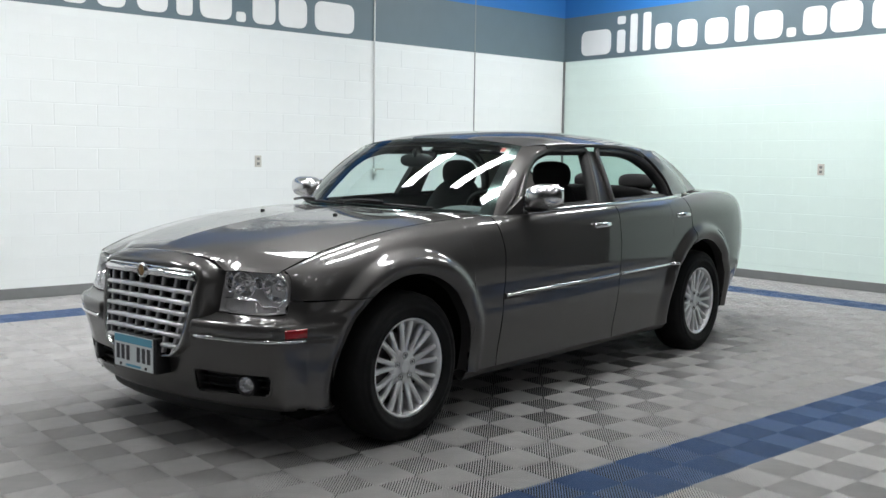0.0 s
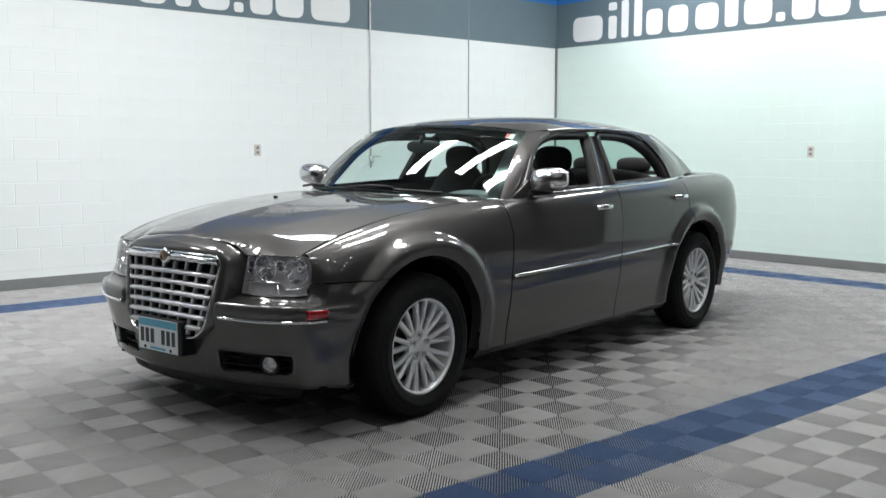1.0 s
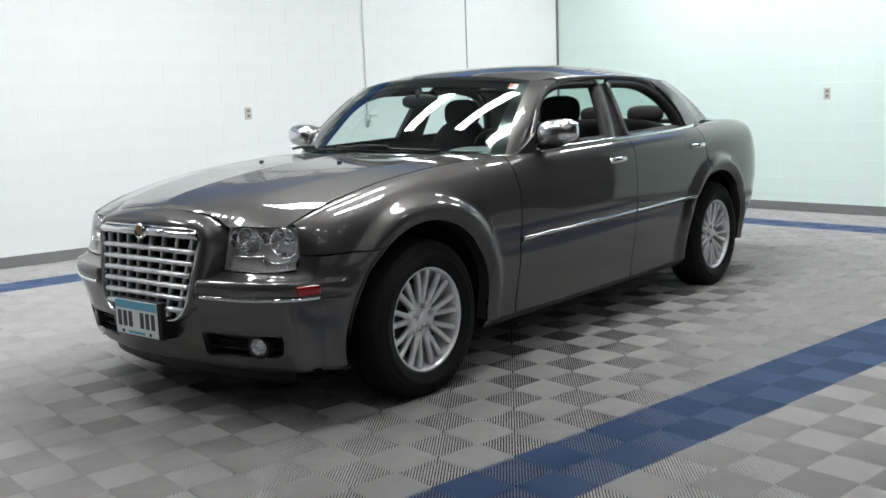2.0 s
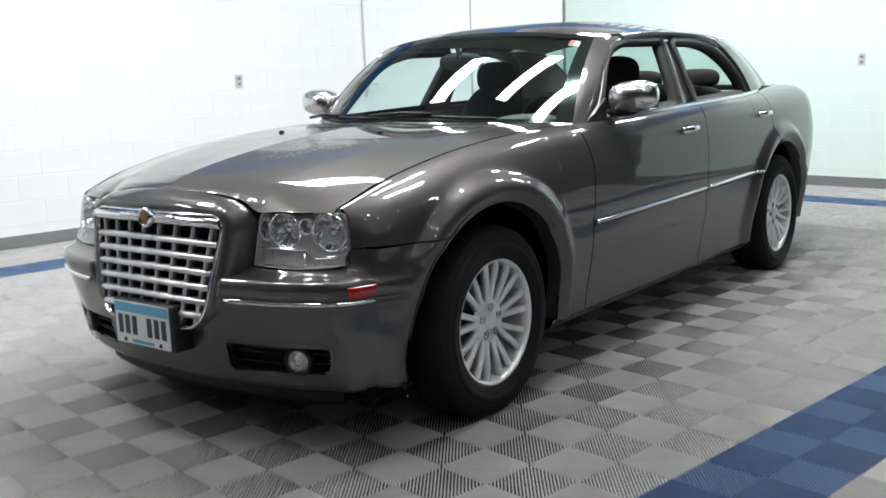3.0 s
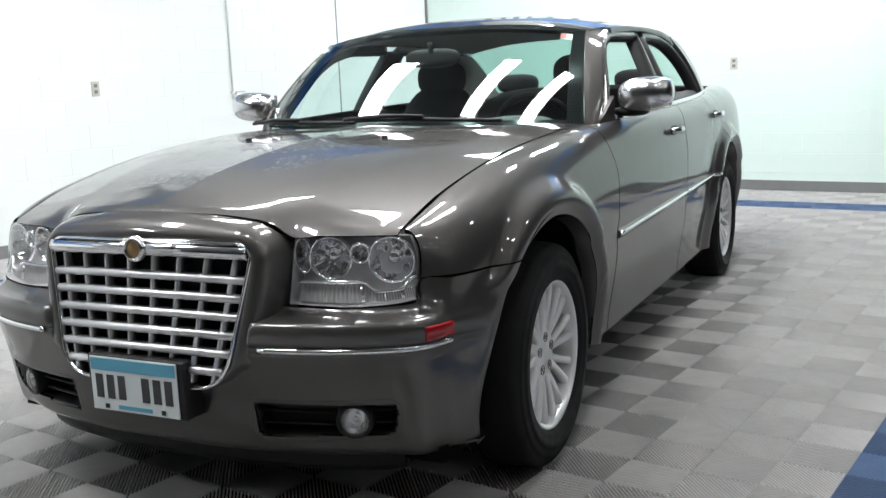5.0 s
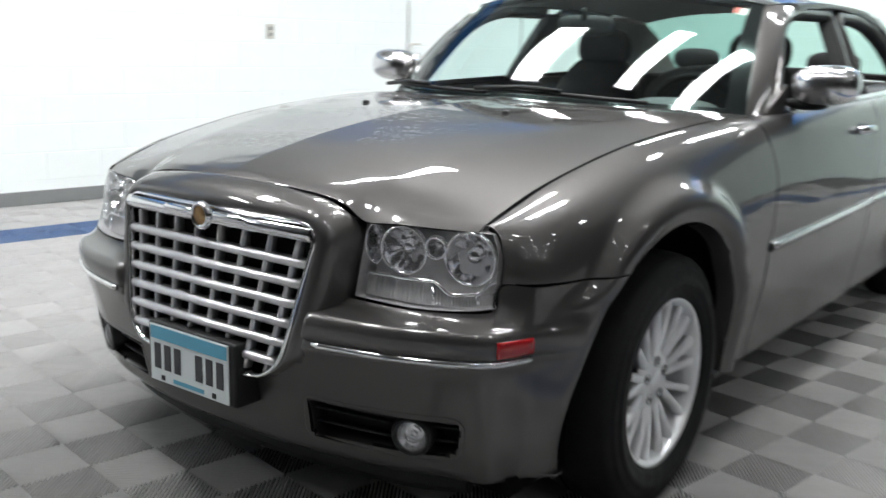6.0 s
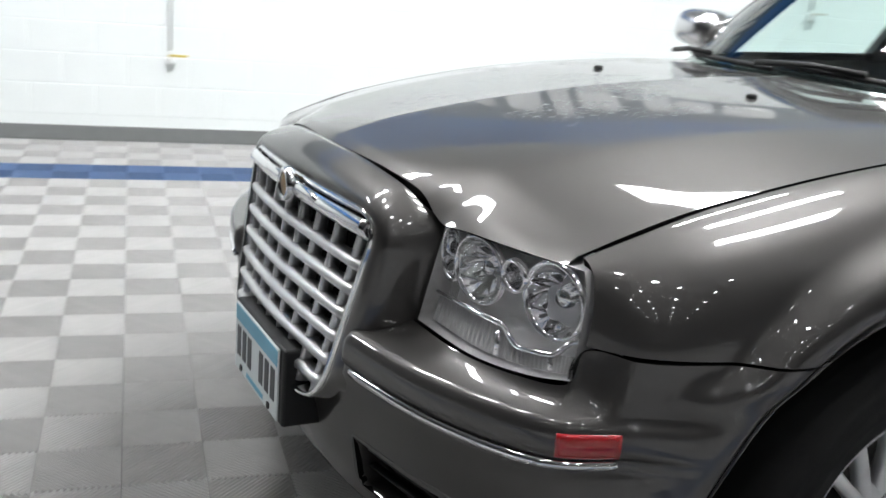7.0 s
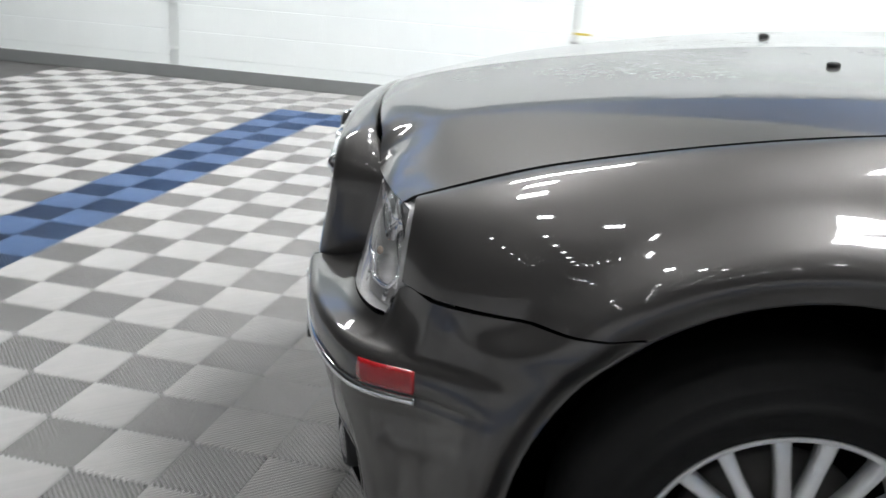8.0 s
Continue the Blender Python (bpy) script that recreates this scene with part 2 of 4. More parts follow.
    bmesh.ops.remove_doubles(bm, verts=bm.verts, dist=1e-6)
    return bm


def loft(curves, nv, flip=False):
    """A sheet between polylines of equal length, straight from one to the next."""
    n = len(curves[0]) - 1
    m = len(curves) - 1

    def fn(u, v):
        s = v * m
        j = min(int(s), m - 1)
        i = min(round(u * n), n)
        return curves[j][i].lerp(curves[j + 1][i], s - j)
    return grid_bm(fn, n, nv, flip)


def box_bm(x0, x1, y0, y1, z0, z1, bm=None):
    bm = bm or bmesh.new()
    r = bmesh.ops.create_cube(bm, size=1)
    for v in r["verts"]:
        v.co = Vector(((x0 + x1) / 2 + v.co.x * (x1 - x0), (y0 + y1) / 2 + v.co.y * (y1 - y0), (z0 + z1) / 2 + v.co.z * (z1 - z0)))
    return bm


def lathe_bm(profile, n=48, axis="x", full=1.0):
    """Turns (along, radius) points round an axis."""
    def fn(u, v):
        k = v * (len(profile) - 1)
        j = min(int(k), len(profile) - 2)
        t = k - j
        al = profile[j][0] * (1 - t) + profile[j + 1][0] * t
        r = profile[j][1] * (1 - t) + profile[j + 1][1] * t
        a = 2 * math.pi * full * u
        c, s = r * math.cos(a), r * math.sin(a)
        return {"x": (al, c, s), "y": (s, al, c), "z": (c, s, al)}[axis]
    return grid_bm(fn, n, len(profile) - 1, close_u=full == 1.0)


def tube_bm(points, radius, n=10, flat=1.0, bm=None, caps=True):
    """A bar along points; flat squeezes it along its second direction."""
    bm = bm or bmesh.new()
    rings = []
    for i, p in enumerate(points):
        t = (points[min(i + 1, len(points) - 1)] - points[max(i - 1, 0)]).normalized()
        side = t.cross(Vector((0, 0, 1)))
        if side.length < 1e-3:
            side = t.cross(Vector((0, 1, 0)))
        side.normalize()
        up = side.cross(t).normalized()
        r = radius[i] if isinstance(radius, list) else radius
        rings.append([bm.verts.new(p + side * (r * flat * math.cos(2 * math.pi * k / n)) + up * (r * math.sin(2 * math.pi * k / n))) for k in range(n)])
    for a, b in zip(rings, rings[1:]):
        for k in range(n):
            bm.faces.new((a[k], a[(k + 1) % n], b[(k + 1) % n], b[k]))
    if caps:
        bm.faces.new(rings[0][::-1])
        bm.faces.new(rings[-1])
    return bm


def ball_bm(cx, cy, cz, rx, ry, rz, power=2.0, nu=28, nv=16):
    """A rounded block: a superellipsoid."""
    def sp(c, e):
        return math.copysign(abs(c) ** e, c)
    e = 2.0 / power

    def fn(u, v):
        a, b = 2 * math.pi * u, math.pi * (v - 0.5)
        return (cx + rx * sp(math.cos(b), e) * sp(math.cos(a), e), cy + ry * sp(math.cos(b), e) * sp(math.sin(a), e), cz + rz * sp(math.sin(b), e))
    return grid_bm(fn, nu, nv, close_u=True)


def ring_bm(loops3):
    """Joins closed loops of equal length one after the other."""
    bm = bmesh.new()
    rows = [[bm.verts.new(p) for p in lp] for lp in loops3]
    n = len(rows[0])
    for a, b in zip(rows, rows[1:]):
        for i in range(n):
            bm.faces.new((a[i], a[(i + 1) % n], b[(i + 1) % n], b[i]))
    return bm


def bar_bm(points, depth, height):
    """A bar along points with a flat face and small chamfers."""
    bm = bmesh.new()
    rings = []
    for i, p in enumerate(points):
        t = (points[min(i + 1, len(points) - 1)] - points[max(i - 1, 0)]).normalized()
        back = Vector((0, 1, 0)) - t * t.y
        back.normalize()
        up = t.cross(back).normalized()
        rings.append([bm.verts.new(p + up * (height * a) + back * (depth * b)) for a, b in ((0.5, 1.0), (0.5, 0.22), (0.30, 0.02), (0.0, 0.0), (-0.30, 0.02), (-0.5, 0.22), (-0.5, 1.0))])
    for a, b in zip(rings, rings[1:]):
        for k in range(7):
            bm.faces.new((a[k], a[(k + 1) % 7], b[(k + 1) % 7], b[k]))
    bm.faces.new(rings[0][::-1])
    bm.faces.new(rings[-1])
    bmesh.ops.recalc_face_normals(bm, faces=bm.faces)
    return bm


# ---- the room ----
def structure(name, bm, mat, label, smooth=False, bevel=0.0):
    return tagged(part(name, bm, mat, None, label, smooth=smooth, bevel=bevel), category=name.split("_")[0], kind="structure")


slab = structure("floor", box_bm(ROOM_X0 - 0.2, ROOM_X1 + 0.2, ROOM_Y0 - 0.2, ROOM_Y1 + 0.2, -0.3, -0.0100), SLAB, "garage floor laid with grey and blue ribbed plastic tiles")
ceiling = structure("ceiling", box_bm(ROOM_X0 - 0.2, ROOM_X1 + 0.2, ROOM_Y0 - 0.2, ROOM_Y1 + 0.2, ROOM_H, ROOM_H + 0.2), CEIL, "plain grey ceiling above the garage bay")
wall_west = structure("wall_west", box_bm(ROOM_X0 - 0.2, ROOM_X0, ROOM_Y0, ROOM_Y1 + 0.2, -0.0055, ROOM_H), WALL_A, "white painted block wall with grey and blue band")
wall_north = structure("wall_north", box_bm(ROOM_X0, NORTH_X1, ROOM_Y1, ROOM_Y1 + 0.2, -0.0055, ROOM_H), WALL_B, "pale mint painted block wall with grey and blue band")
# Unseen walls close the room; dark colour stands for an unlit workshop.
wall_north_far = structure("wall_north_far", box_bm(NORTH_X1, ROOM_X1, ROOM_Y1, ROOM_Y1 + 0.2, -0.0055, ROOM_H), DIMWALL, "unseen wall kept dark for reflections in the car")
wall_east = structure("wall_east", box_bm(ROOM_X1, ROOM_X1 + 0.2, ROOM_Y0, ROOM_Y1 + 0.2, -0.0055, ROOM_H), DIMWALL, "unseen wall kept dark for reflections in the car")
wall_south = structure("wall_south", box_bm(ROOM_X0, ROOM_X1, ROOM_Y0 - 0.2, ROOM_Y0, -0.0055, ROOM_H), DIMWALL, "unseen wall kept dark for reflections in the car")

structure("baseboard_west", box_bm(ROOM_X0, ROOM_X0 + 0.012, ROOM_Y0, ROOM_Y1, 0.0, 0.10), BASE, "grey rubber baseboard along the white wall", bevel=0.004)
structure("baseboard_north", box_bm(ROOM_X0 + 0.012, NORTH_X1, ROOM_Y1 - 0.012, ROOM_Y1, 0.0, 0.10), BASE, "grey rubber baseboard along the mint wall", bevel=0.004)
for nm, z0, z1, mt, lb in (("trim_grey_band", BAND_Z0, BAND_Z1, BAND, "slate grey painted band on the wall"), ("trim_blue_band", BAND_Z1, BLUE_Z1, BLUE, "bright blue painted band above the grey one")):
    structure(nm + "_west", box_bm(ROOM_X0, ROOM_X0 + 0.004, ROOM_Y0, ROOM_Y1, z0, z1), mt, lb)
    structure(nm + "_north", box_bm(ROOM_X0 + 0.004, NORTH_X1, ROOM_Y1 - 0.004, ROOM_Y1, z0, z1), mt, lb)


# ---- the car ----
# Its own axes: nose towards -y, its left towards +x, the middle of the wheelbase at the origin.
HUB_F, HUB_R, HUB_Z = -1.524, 1.524, 0.345
ARCHES, ARCH_Z, ARCH_R = (-1.502, 1.524), 0.335, 0.448
car = new("sedan_car")
car.matrix_basis = pose(-1.1356, 0.2414, 0, 0, 0, 9.5)
tagged(car, "grey metallic four-door sedan with chrome grille and open side windows", "car")

body_w = curve([-2.2, -2.13, -2.09, -2.04, -1.93, -1.8, -1.5, -0.8, 0.3, 1.4, 1.9, 2.25, 2.47, 2.55], [0.66, 0.748, 0.798, 0.826, 0.850, 0.867, 0.888, 0.896, 0.905, 0.900, 0.888, 0.850, 0.775, 0.69])
top_x = curve([-2.14, -1.9, -1.5, -1.0, -0.7, -0.5, 0.3, 1.0, 1.4, 1.75, 2.2, 2.6], [0.700, 0.715, 0.735, 0.76, 0.785, 0.815, 0.842, 0.825, 0.785, 0.745, 0.715, 0.66])
top_z = curve([-2.14, -1.9, -1.5, -1.0, -0.7, -0.5, 0.3, 1.0, 1.4, 1.75, 2.2, 2.6], [0.819, 0.897, 0.971, 1.012, 1.017, 1.021, 1.045, 1.062, 1.078, 1.10, 1.10, 1.05])
round_z = curve([-2.14, -1.9, -1.2, -0.7, 0.0, 1.2, 1.8, 2.6], [0.16, 0.20, 0.26, 0.22, 0.17, 0.18, 0.24, 0.2])


def arch_z(y):
    """Height of the panel's lower edge: the sill, or the wheel opening."""
    z = 0.235 + 0.02 * smooth01((abs(y) - 0.9) / 0.3)
    for mid in ARCHES:
        d = abs(y - mid)
        if d < ARCH_R:
            z = max(z, ARCH_Z + math.sqrt(max(ARCH_R**2 - d * d, 0)))
    return z


def side_x(y, z):
    """Half width of the body at a place along it and a height."""
    w, xt, zt, h = body_w(y), top_x(y), top_z(y), round_z(y)
    x = w
    t = (z - (zt - h)) / h
    if t > 0:
        x = xt + (w - xt) * (1 - min(t, 1) ** 2.3) ** (1 / 1.9)
    x -= 0.045 * smooth01((0.57 - z) / 0.36)
    x += 0.010 * smooth01((z - 0.62) / 0.05) * smooth01((0.93 - z) / 0.12) * smooth01((y + 2.14) / 0.2)
    x -= 0.05 * smooth01((y - 1.98) / 0.25) * smooth01((0.62 - z) / 0.36)
    for mid in ARCHES:
        r = math.hypot(y - mid, z - ARCH_Z)
        x += 0.036 * smooth01((0.572 - r) / 0.062) * smooth01((1.0 - z) / 0.2)
        x -= 0.024 * smooth01((ARCH_R + 0.042 - r) / 0.042)
    return x


def front_lean(y, z):
    """The front edge of the fender leans back towards the hood."""
    return 0.012 * min(max((z - 0.70) / 0.11, 0.0), 1.0) * (1 - smooth01((y + 2.13) / 0.35))


def side_panel(y0, y1, bottom, top, ny, nz, gap=0.003):
    """A panel of the body side, its columns spread evenly along its lower edge."""
    fine = np.linspace(y0 + gap, y1 - gap, 1600)
    low = np.array([bottom(y) for y in fine])
    run = np.concatenate(([0.0], np.cumsum(np.hypot(np.diff(fine), np.diff(low)))))
    ys = np.interp(np.linspace(0, run[-1], ny + 1), run, fine)

    def fn(u, v):
        y = float(ys[round(u * ny)])
        zb, zt = bottom(y), top(y)
        z = zb + (zt - zb) * (1 - (1 - v) ** 1.7)
        if y < -1.7:
            y += front_lean(y, z)
            z = zb + (top(y) - zb) * (1 - (1 - v) ** 1.7)
        return (side_x(y, z), y, z)
    return grid_bm(fn, ny, nz)


def both(name, bm, mat, label="", parent=None, **kw):
    a = part(name, bm, mat, parent or car, label, **kw)
    b = part(name, bm, mat, parent or car, label, mirror=True, **kw)
    return a, b


def bumper_seam(y):
    return 0.705 - 0.004 * smooth01((y + 2.13) / 0.30)


def fender_bottom(y):
    return max(bumper_seam(y), arch_z(y)) if y < -1.75 else arch_z(y)


for nm, y0, y1, bot, ny in (("front_fender", -2.13, -0.80, fender_bottom, 110), ("front_door", -0.80, 0.375, arch_z, 40), ("rear_door", 0.375, 1.36, arch_z, 60), ("quarter_panel", 1.36, 2.525, arch_z, 100)):
    both(nm, side_panel(y0, y1, bot, top_z, ny, 26), PAINT, solid=0.014)

# rolled lips of the wheel openings
for mid in ARCHES:
    def lip(u, v, mid=mid):
        a = math.pi * (-0.06 + 1.12 * u)
        r = ARCH_R + 0.003 - 0.012 * v
        y, z = mid + r * math.cos(a), ARCH_Z + r * math.sin(a)
        k = (ARCH_R + 0.003) / r
        return (side_x(mid + (y - mid) * k, ARCH_Z + (z - ARCH_Z) * k) - 0.003 - 0.05 * v, y, z)
    both("arch_lip", grid_bm(lip, 48, 3, flip=True), PAINT, solid=0.006)
    both("wheel_well", grid_bm(lambda u, v: ((0.50, 0.50, 0.84)[round(2 * v)], (0.0, ARCH_R + 0.02, ARCH_R + 0.012)[round(2 * v)] * math.cos(math.pi * (1.12 * u - 0.06)), (0.0, ARCH_R + 0.02, ARCH_R + 0.012)[round(2 * v)] * math.sin(math.pi * (1.12 * u - 0.06))), 40, 2), LINER_SHADE, "black wheel well liner")
    for o in car.children[-2:]:
        o.location = (0, mid, ARCH_Z)

# sills and floor pan
both("sill", grid_bm(lambda u, v: (side_x(-1.06 + 2.14 * u, 0.25) - 0.004 - 0.09 * v, -1.06 + 2.14 * u, 0.238 - 0.05 * math.sin(v * math.pi)), 20, 8, flip=True), PAINT, solid=0.006)
part("underbody", box_bm(-0.78, 0.78, -2.1, 1.9, 0.19, 0.235), LINER_SHADE, car, "black underbody")
part("engine_bay", box_bm(-0.48, 0.48, -2.05, -0.9, 0.24, 0.80), LINER_SHADE, car, "black engine bay")


# hood
hood_c = curve([-2.30, -2.22, -2.1, -1.9, -1.6, -1.3, -1.0], [0.866, 0.896, 0.928, 0.965, 1.004, 1.027, 1.039])


def hood_front(x):
    d = abs(x) - 0.36
    return -2.258 + 0.30 * x * x if d < 0 else -2.219 + 0.0465 * d + 0.572 * d * d


def hood_back(x):
    return -1.03 + 0.30 * (abs(x) / 0.78) ** 2.2


def hood_z(x, y):
    edge_x, edge_z = top_x(y), top_z(y)
    c = hood_c(y)
    t = abs(x) / edge_x
    ridge = (0.385 + 0.20 * (y + 2.20)) / edge_x
    bent = 0.45 * t + 0.55 * (t - ridge + math.hypot(t - ridge, 0.025)) / 2 / (1 - ridge)
    z = c + (edge_z - c) * (0.35 * (0.10 * t + 0.90 * t ** 2.3) + 0.65 * bent)
    z += 0.006 * math.exp(-abs(x) / 0.16)
    return z


hood_lip = curve([0.0, 0.2, 0.32, 0.37, 0.40, 0.43, 0.5, 0.72], [0.886, 0.880, 0.866, 0.850, 0.830, 0.818, 0.822, 0.820])


def hood_fn(u, v):
    s = 2 * u - 1
    yf, yb = hood_front(0.70 * s), hood_back(0.77 * s)
    y = yf + (yb - yf) * v
    x = s * (top_x(max(y, -2.14)) - 0.008)
    z = hood_z(x, max(y, -2.26))
    nose = max(1 - v / 0.10, 0.0) ** 2.0
    z -= (hood_z(x, max(yf, -2.26)) - hood_lip(abs(x))) * nose
    z -= 0.006 * smooth01((0.015 - v) / 0.015) ** 2
    return (x, y, z)


hood = part("hood", grid_bm(hood_fn, 180, 80), PAINT_HOOD, car, "grey hood with dried water spots", solid=0.005)
for x in (0.254, -0.317):
    part("washer_nozzle", ball_bm(x, -1.39, hood_z(x, -1.39) + 0.003, 0.010, 0.013, 0.007, 2.5, 14, 8), BLACK, car, "black washer nozzle")

# cowl below the windshield
part("cowl", grid_bm(lambda u, v: ((2 * u - 1) * 0.76, hood_back((2 * u - 1) * 0.76) + 0.005 + 0.09 * v, 1.014 - 0.02 * abs(2 * u - 1) ** 2.2 + 0.004 * v), 30, 3), BLACK, car, "black plastic cowl", solid=0.01)


# front bumper
plan = [(0.0, -2.372), (0.2, -2.366), (0.37, -2.342), (0.56, -2.300), (0.70, -2.240), (0.775, -2.180), (0.812, -2.088), (0.838, -2.02), (0.858, -1.955), (0.873, -1.90), (0.89, -1.83), (0.89, -1.775)]
plan_x = curve(list(range(len(plan))), [p[0] for p in plan])
plan_y = curve(list(range(len(plan))), [p[1] for p in plan])


def bumper_point(s, off, z):
    """s from 0 at the middle to 6 past the corner; off: outwards."""
    x, y = plan_x(s), plan_y(s)
    tx, ty = plan_x(min(s + 0.05, 11)) - plan_x(max(s - 0.05, 0)), plan_y(min(s + 0.05, 11)) - plan_y(max(s - 0.05, 0))
    k = math.hypot(tx, ty)
    p = Vector((x + off * ty / k, y - off * tx / k, z))
    return p


def bumper_profile(s):
    """(offset, height) from the lower lip up to the crest of the ledge; the face leans back below."""
    k = 1 - 0.55 * smooth01((s - 3.6) / 2.4)
    return [(-0.16 * k, 0.232), (-0.115 * k, 0.222), (-0.088 * k, 0.226), (-0.073 * k, 0.245), (-0.056 * k, 0.30), (-0.040 * k, 0.38), (-0.024 * k, 0.44), (-0.006, 0.505), (0.001, 0.524), (0.0, 0.529),
            (0.0, 0.542), (0.008, 0.549), (0.011, 0.572), (0.009, 0.592), (0.001, 0.606)]


def face_offset(s, z):
    pr = bumper_profile(s)
    return float(np.interp(z, [p[1] for p in pr[2:]], [p[0] for p in pr[2:]]))


def arch_y(z):
    """Where the front wheel opening begins at a height."""
    d = min(max(z, 0.25) - ARCH_Z, ARCH_R)
    return ARCHES[0] - math.sqrt(ARCH_R ** 2 - d * d) - 0.002


SEAM_Z = 0.697
ledge_knots = [0.0, 2.0, 3.0, 4.0, 4.6, 5.15, 6.0]
ledge_points = [(0.0, -2.250, 0.630), (0.40, -2.240, 0.631), (0.56, -2.230, 0.631), (0.69, -2.192, 0.638), (0.750, -2.150, 0.647), (side_x(-2.126, SEAM_Z), -2.126, SEAM_Z), (side_x(-2.075, SEAM_Z), -2.075, SEAM_Z)]
ledge_top = [curve(ledge_knots, [p[i] for p in ledge_points]) for i in range(3)]


def front_column(s):
    """Points of the bumper's front from the lower lip over the ledge up to the lamps."""
    pr = bumper_profile(s)
    col = []
    for (o0, z0), (o1, z1) in zip(pr, pr[1:]):
        n = 5 if z1 - z0 > 0.05 else 2
        col += [bumper_point(s, o0 + (o1 - o0) * k / n, z0 + (z1 - z0) * k / n) for k in range(n)]
    crest, top = bumper_point(s, *pr[-1]), Vector([f(s) for f in ledge_top])
    bend = Vector((top.x * 0.85 + crest.x * 0.15, top.y * 0.85 + crest.y * 0.15, crest.z + 0.010))
    bend = bend.lerp((crest + top) / 2, smooth01((s - 5.3) / 0.9))
    return col + [crest * (1 - t) ** 2 + bend * 2 * t * (1 - t) + top * t * t for t in [k / 10 for k in range(11)]]


CORNER = front_column(6.0)


def bumper_column(s):
    """Past the corner the rows sweep back in one curve to the flare of the wheel opening."""
    if s <= 6:
        return front_column(s)
    col = []
    for k, p in enumerate(CORNER):
        end = arch_y(p.z)
        y = p.y + (end - p.y) * (s - 6) / 2
        ye = end - 0.048
        xe, run = side_x(ye, p.z), ye - p.y
        t = min((y - p.y) / run, 1.0)
        x = p.x * (2 * t**3 - 3 * t * t + 1) + run * 0.36 * (t**3 - 2 * t * t + t) + xe * (3 * t * t - 2 * t**3) + run * 0.06 * (t**3 - t * t)
        if y > ye:
            x = side_x(y, p.z)
        up = smooth01((k - len(CORNER) + 7) / 6)
        col.append(Vector((x + (side_x(y, p.z) - x) * up, y, p.z)))
    return col


bumper = part("front_bumper", bmesh.new(), PAINT, car)
def round_loop(corners, radii, per=8, edge=10):
    """Closed (x, z) loop with rounded corners, counter-clockwise as given."""
    pts = []
    n = len(corners)
    arcs = []
    for i in range(n):
        p, a, b = Vector(corners[i]), Vector(corners[i - 1]), Vector(corners[(i + 1) % n])
        da, db = (a - p).normalized(), (b - p).normalized()
        r = radii[i]
        p0, p1 = p + da * r, p + db * r
        arcs.append([(p0 * (1 - t) ** 2 + p * 2 * t * (1 - t) + p1 * t * t) for t in [k / per for k in range(per + 1)]])
    for i in range(n):
        pts += arcs[i]
        q, w = arcs[i][-1], arcs[(i + 1) % n][0]
        pts += [q.lerp(w, k / edge) for k in range(1, edge)]
    return pts


def outward(loop, d):
    """Moves a counter-clockwise loop outwards by d."""
    n = len(loop)
    res = []
    for i in range(n):
        t = (loop[(i + 1) % n] - loop[i - 1]).normalized()
        res.append(loop[i] + Vector((t.y, -t.x)) * d)
    return res


def inside(loop, x, y):
    hit = False
    for i in range(len(loop)):
        a, b = loop[i - 1], loop[i]
        if (a.y > y) != (b.y > y) and x < a.x + (y - a.y) * (b.x - a.x) / (b.y - a.y):
            hit = not hit
    return hit


GRILLE = round_loop([(-0.272, 0.432), (0.272, 0.432), (0.352, 0.800), (-0.352, 0.800)], [0.085, 0.085, 0.05, 0.05])


def grille_half(z):
    return 0.272 + 0.08 * (z - 0.432) / 0.368


def face_point(x, z, lift=0.0):
    """A point of the bumper's face by its distance from the middle and its height."""
    a, b = 0.0, 6.0
    for _ in range(24):
        m = (a + b) / 2
        a, b = (m, b) if bumper_point(m, face_offset(m, z), z).x < x else (a, m)
    return bumper_point(a, face_offset(a, z) + lift, z)


FOG_SLOT = round_loop([(0.318, 0.278), (0.690, 0.290), (0.704, 0.386), (0.326, 0.380)], [0.030, 0.040, 0.030, 0.018])
columns = [bumper_column(8.0 * k / 170) for k in range(171)]
rows = len(columns[0]) - 1


def bumper_full(u, v):
    k = round(340 * u) - 170
    p = columns[abs(k)][round(v * rows)]
    tuck = 0.045 * (1 - smooth01((p.x - grille_half(p.z) - 0.026) / 0.030)) * smooth01((p.z - 0.50) / 0.04)
    return (math.copysign(p.x, k), p.y + tuck, p.z)


hole = outward(GRILLE, 0.010)
bm = grid_bm(bumper_full, 340, rows)
gone = []
for f in bm.faces:
    c = f.calc_center_median()
    if inside(hole, c.x, c.z) or (c.z > 0.56 and abs(c.x) < grille_half(c.z) + 0.028) or inside(FOG_SLOT, abs(c.x), c.z):
        gone.append(f)
bmesh.ops.delete(bm, geom=gone, context="FACES")
part("bumper_skin", bm, PAINT, bumper, solid=0.012)
part("air_dam", grid_bm(lambda u, v: (math.copysign(bumper_point(abs(2 * u - 1) * 5.6, -0.135 - 0.02 * v, 0.235 - 0.075 * v).x, 2 * u - 1), bumper_point(abs(2 * u - 1) * 5.6, -0.135 - 0.02 * v, 0.2).y, 0.235 - 0.075 * v), 60, 4), BLACK, bumper, "black air dam under the bumper", solid=0.008)
# chrome strip, reflector, fog lamp, lower grille on each side
for sg in (False, True):
    part("chrome_strip", tube_bm([bumper_point(2.05 + 3.93 * i / 36, 0.005, 0.536) for i in range(37)], 0.0085, 8, 0.8), CHROME, bumper, "thin chrome bumper strip", mirror=sg)
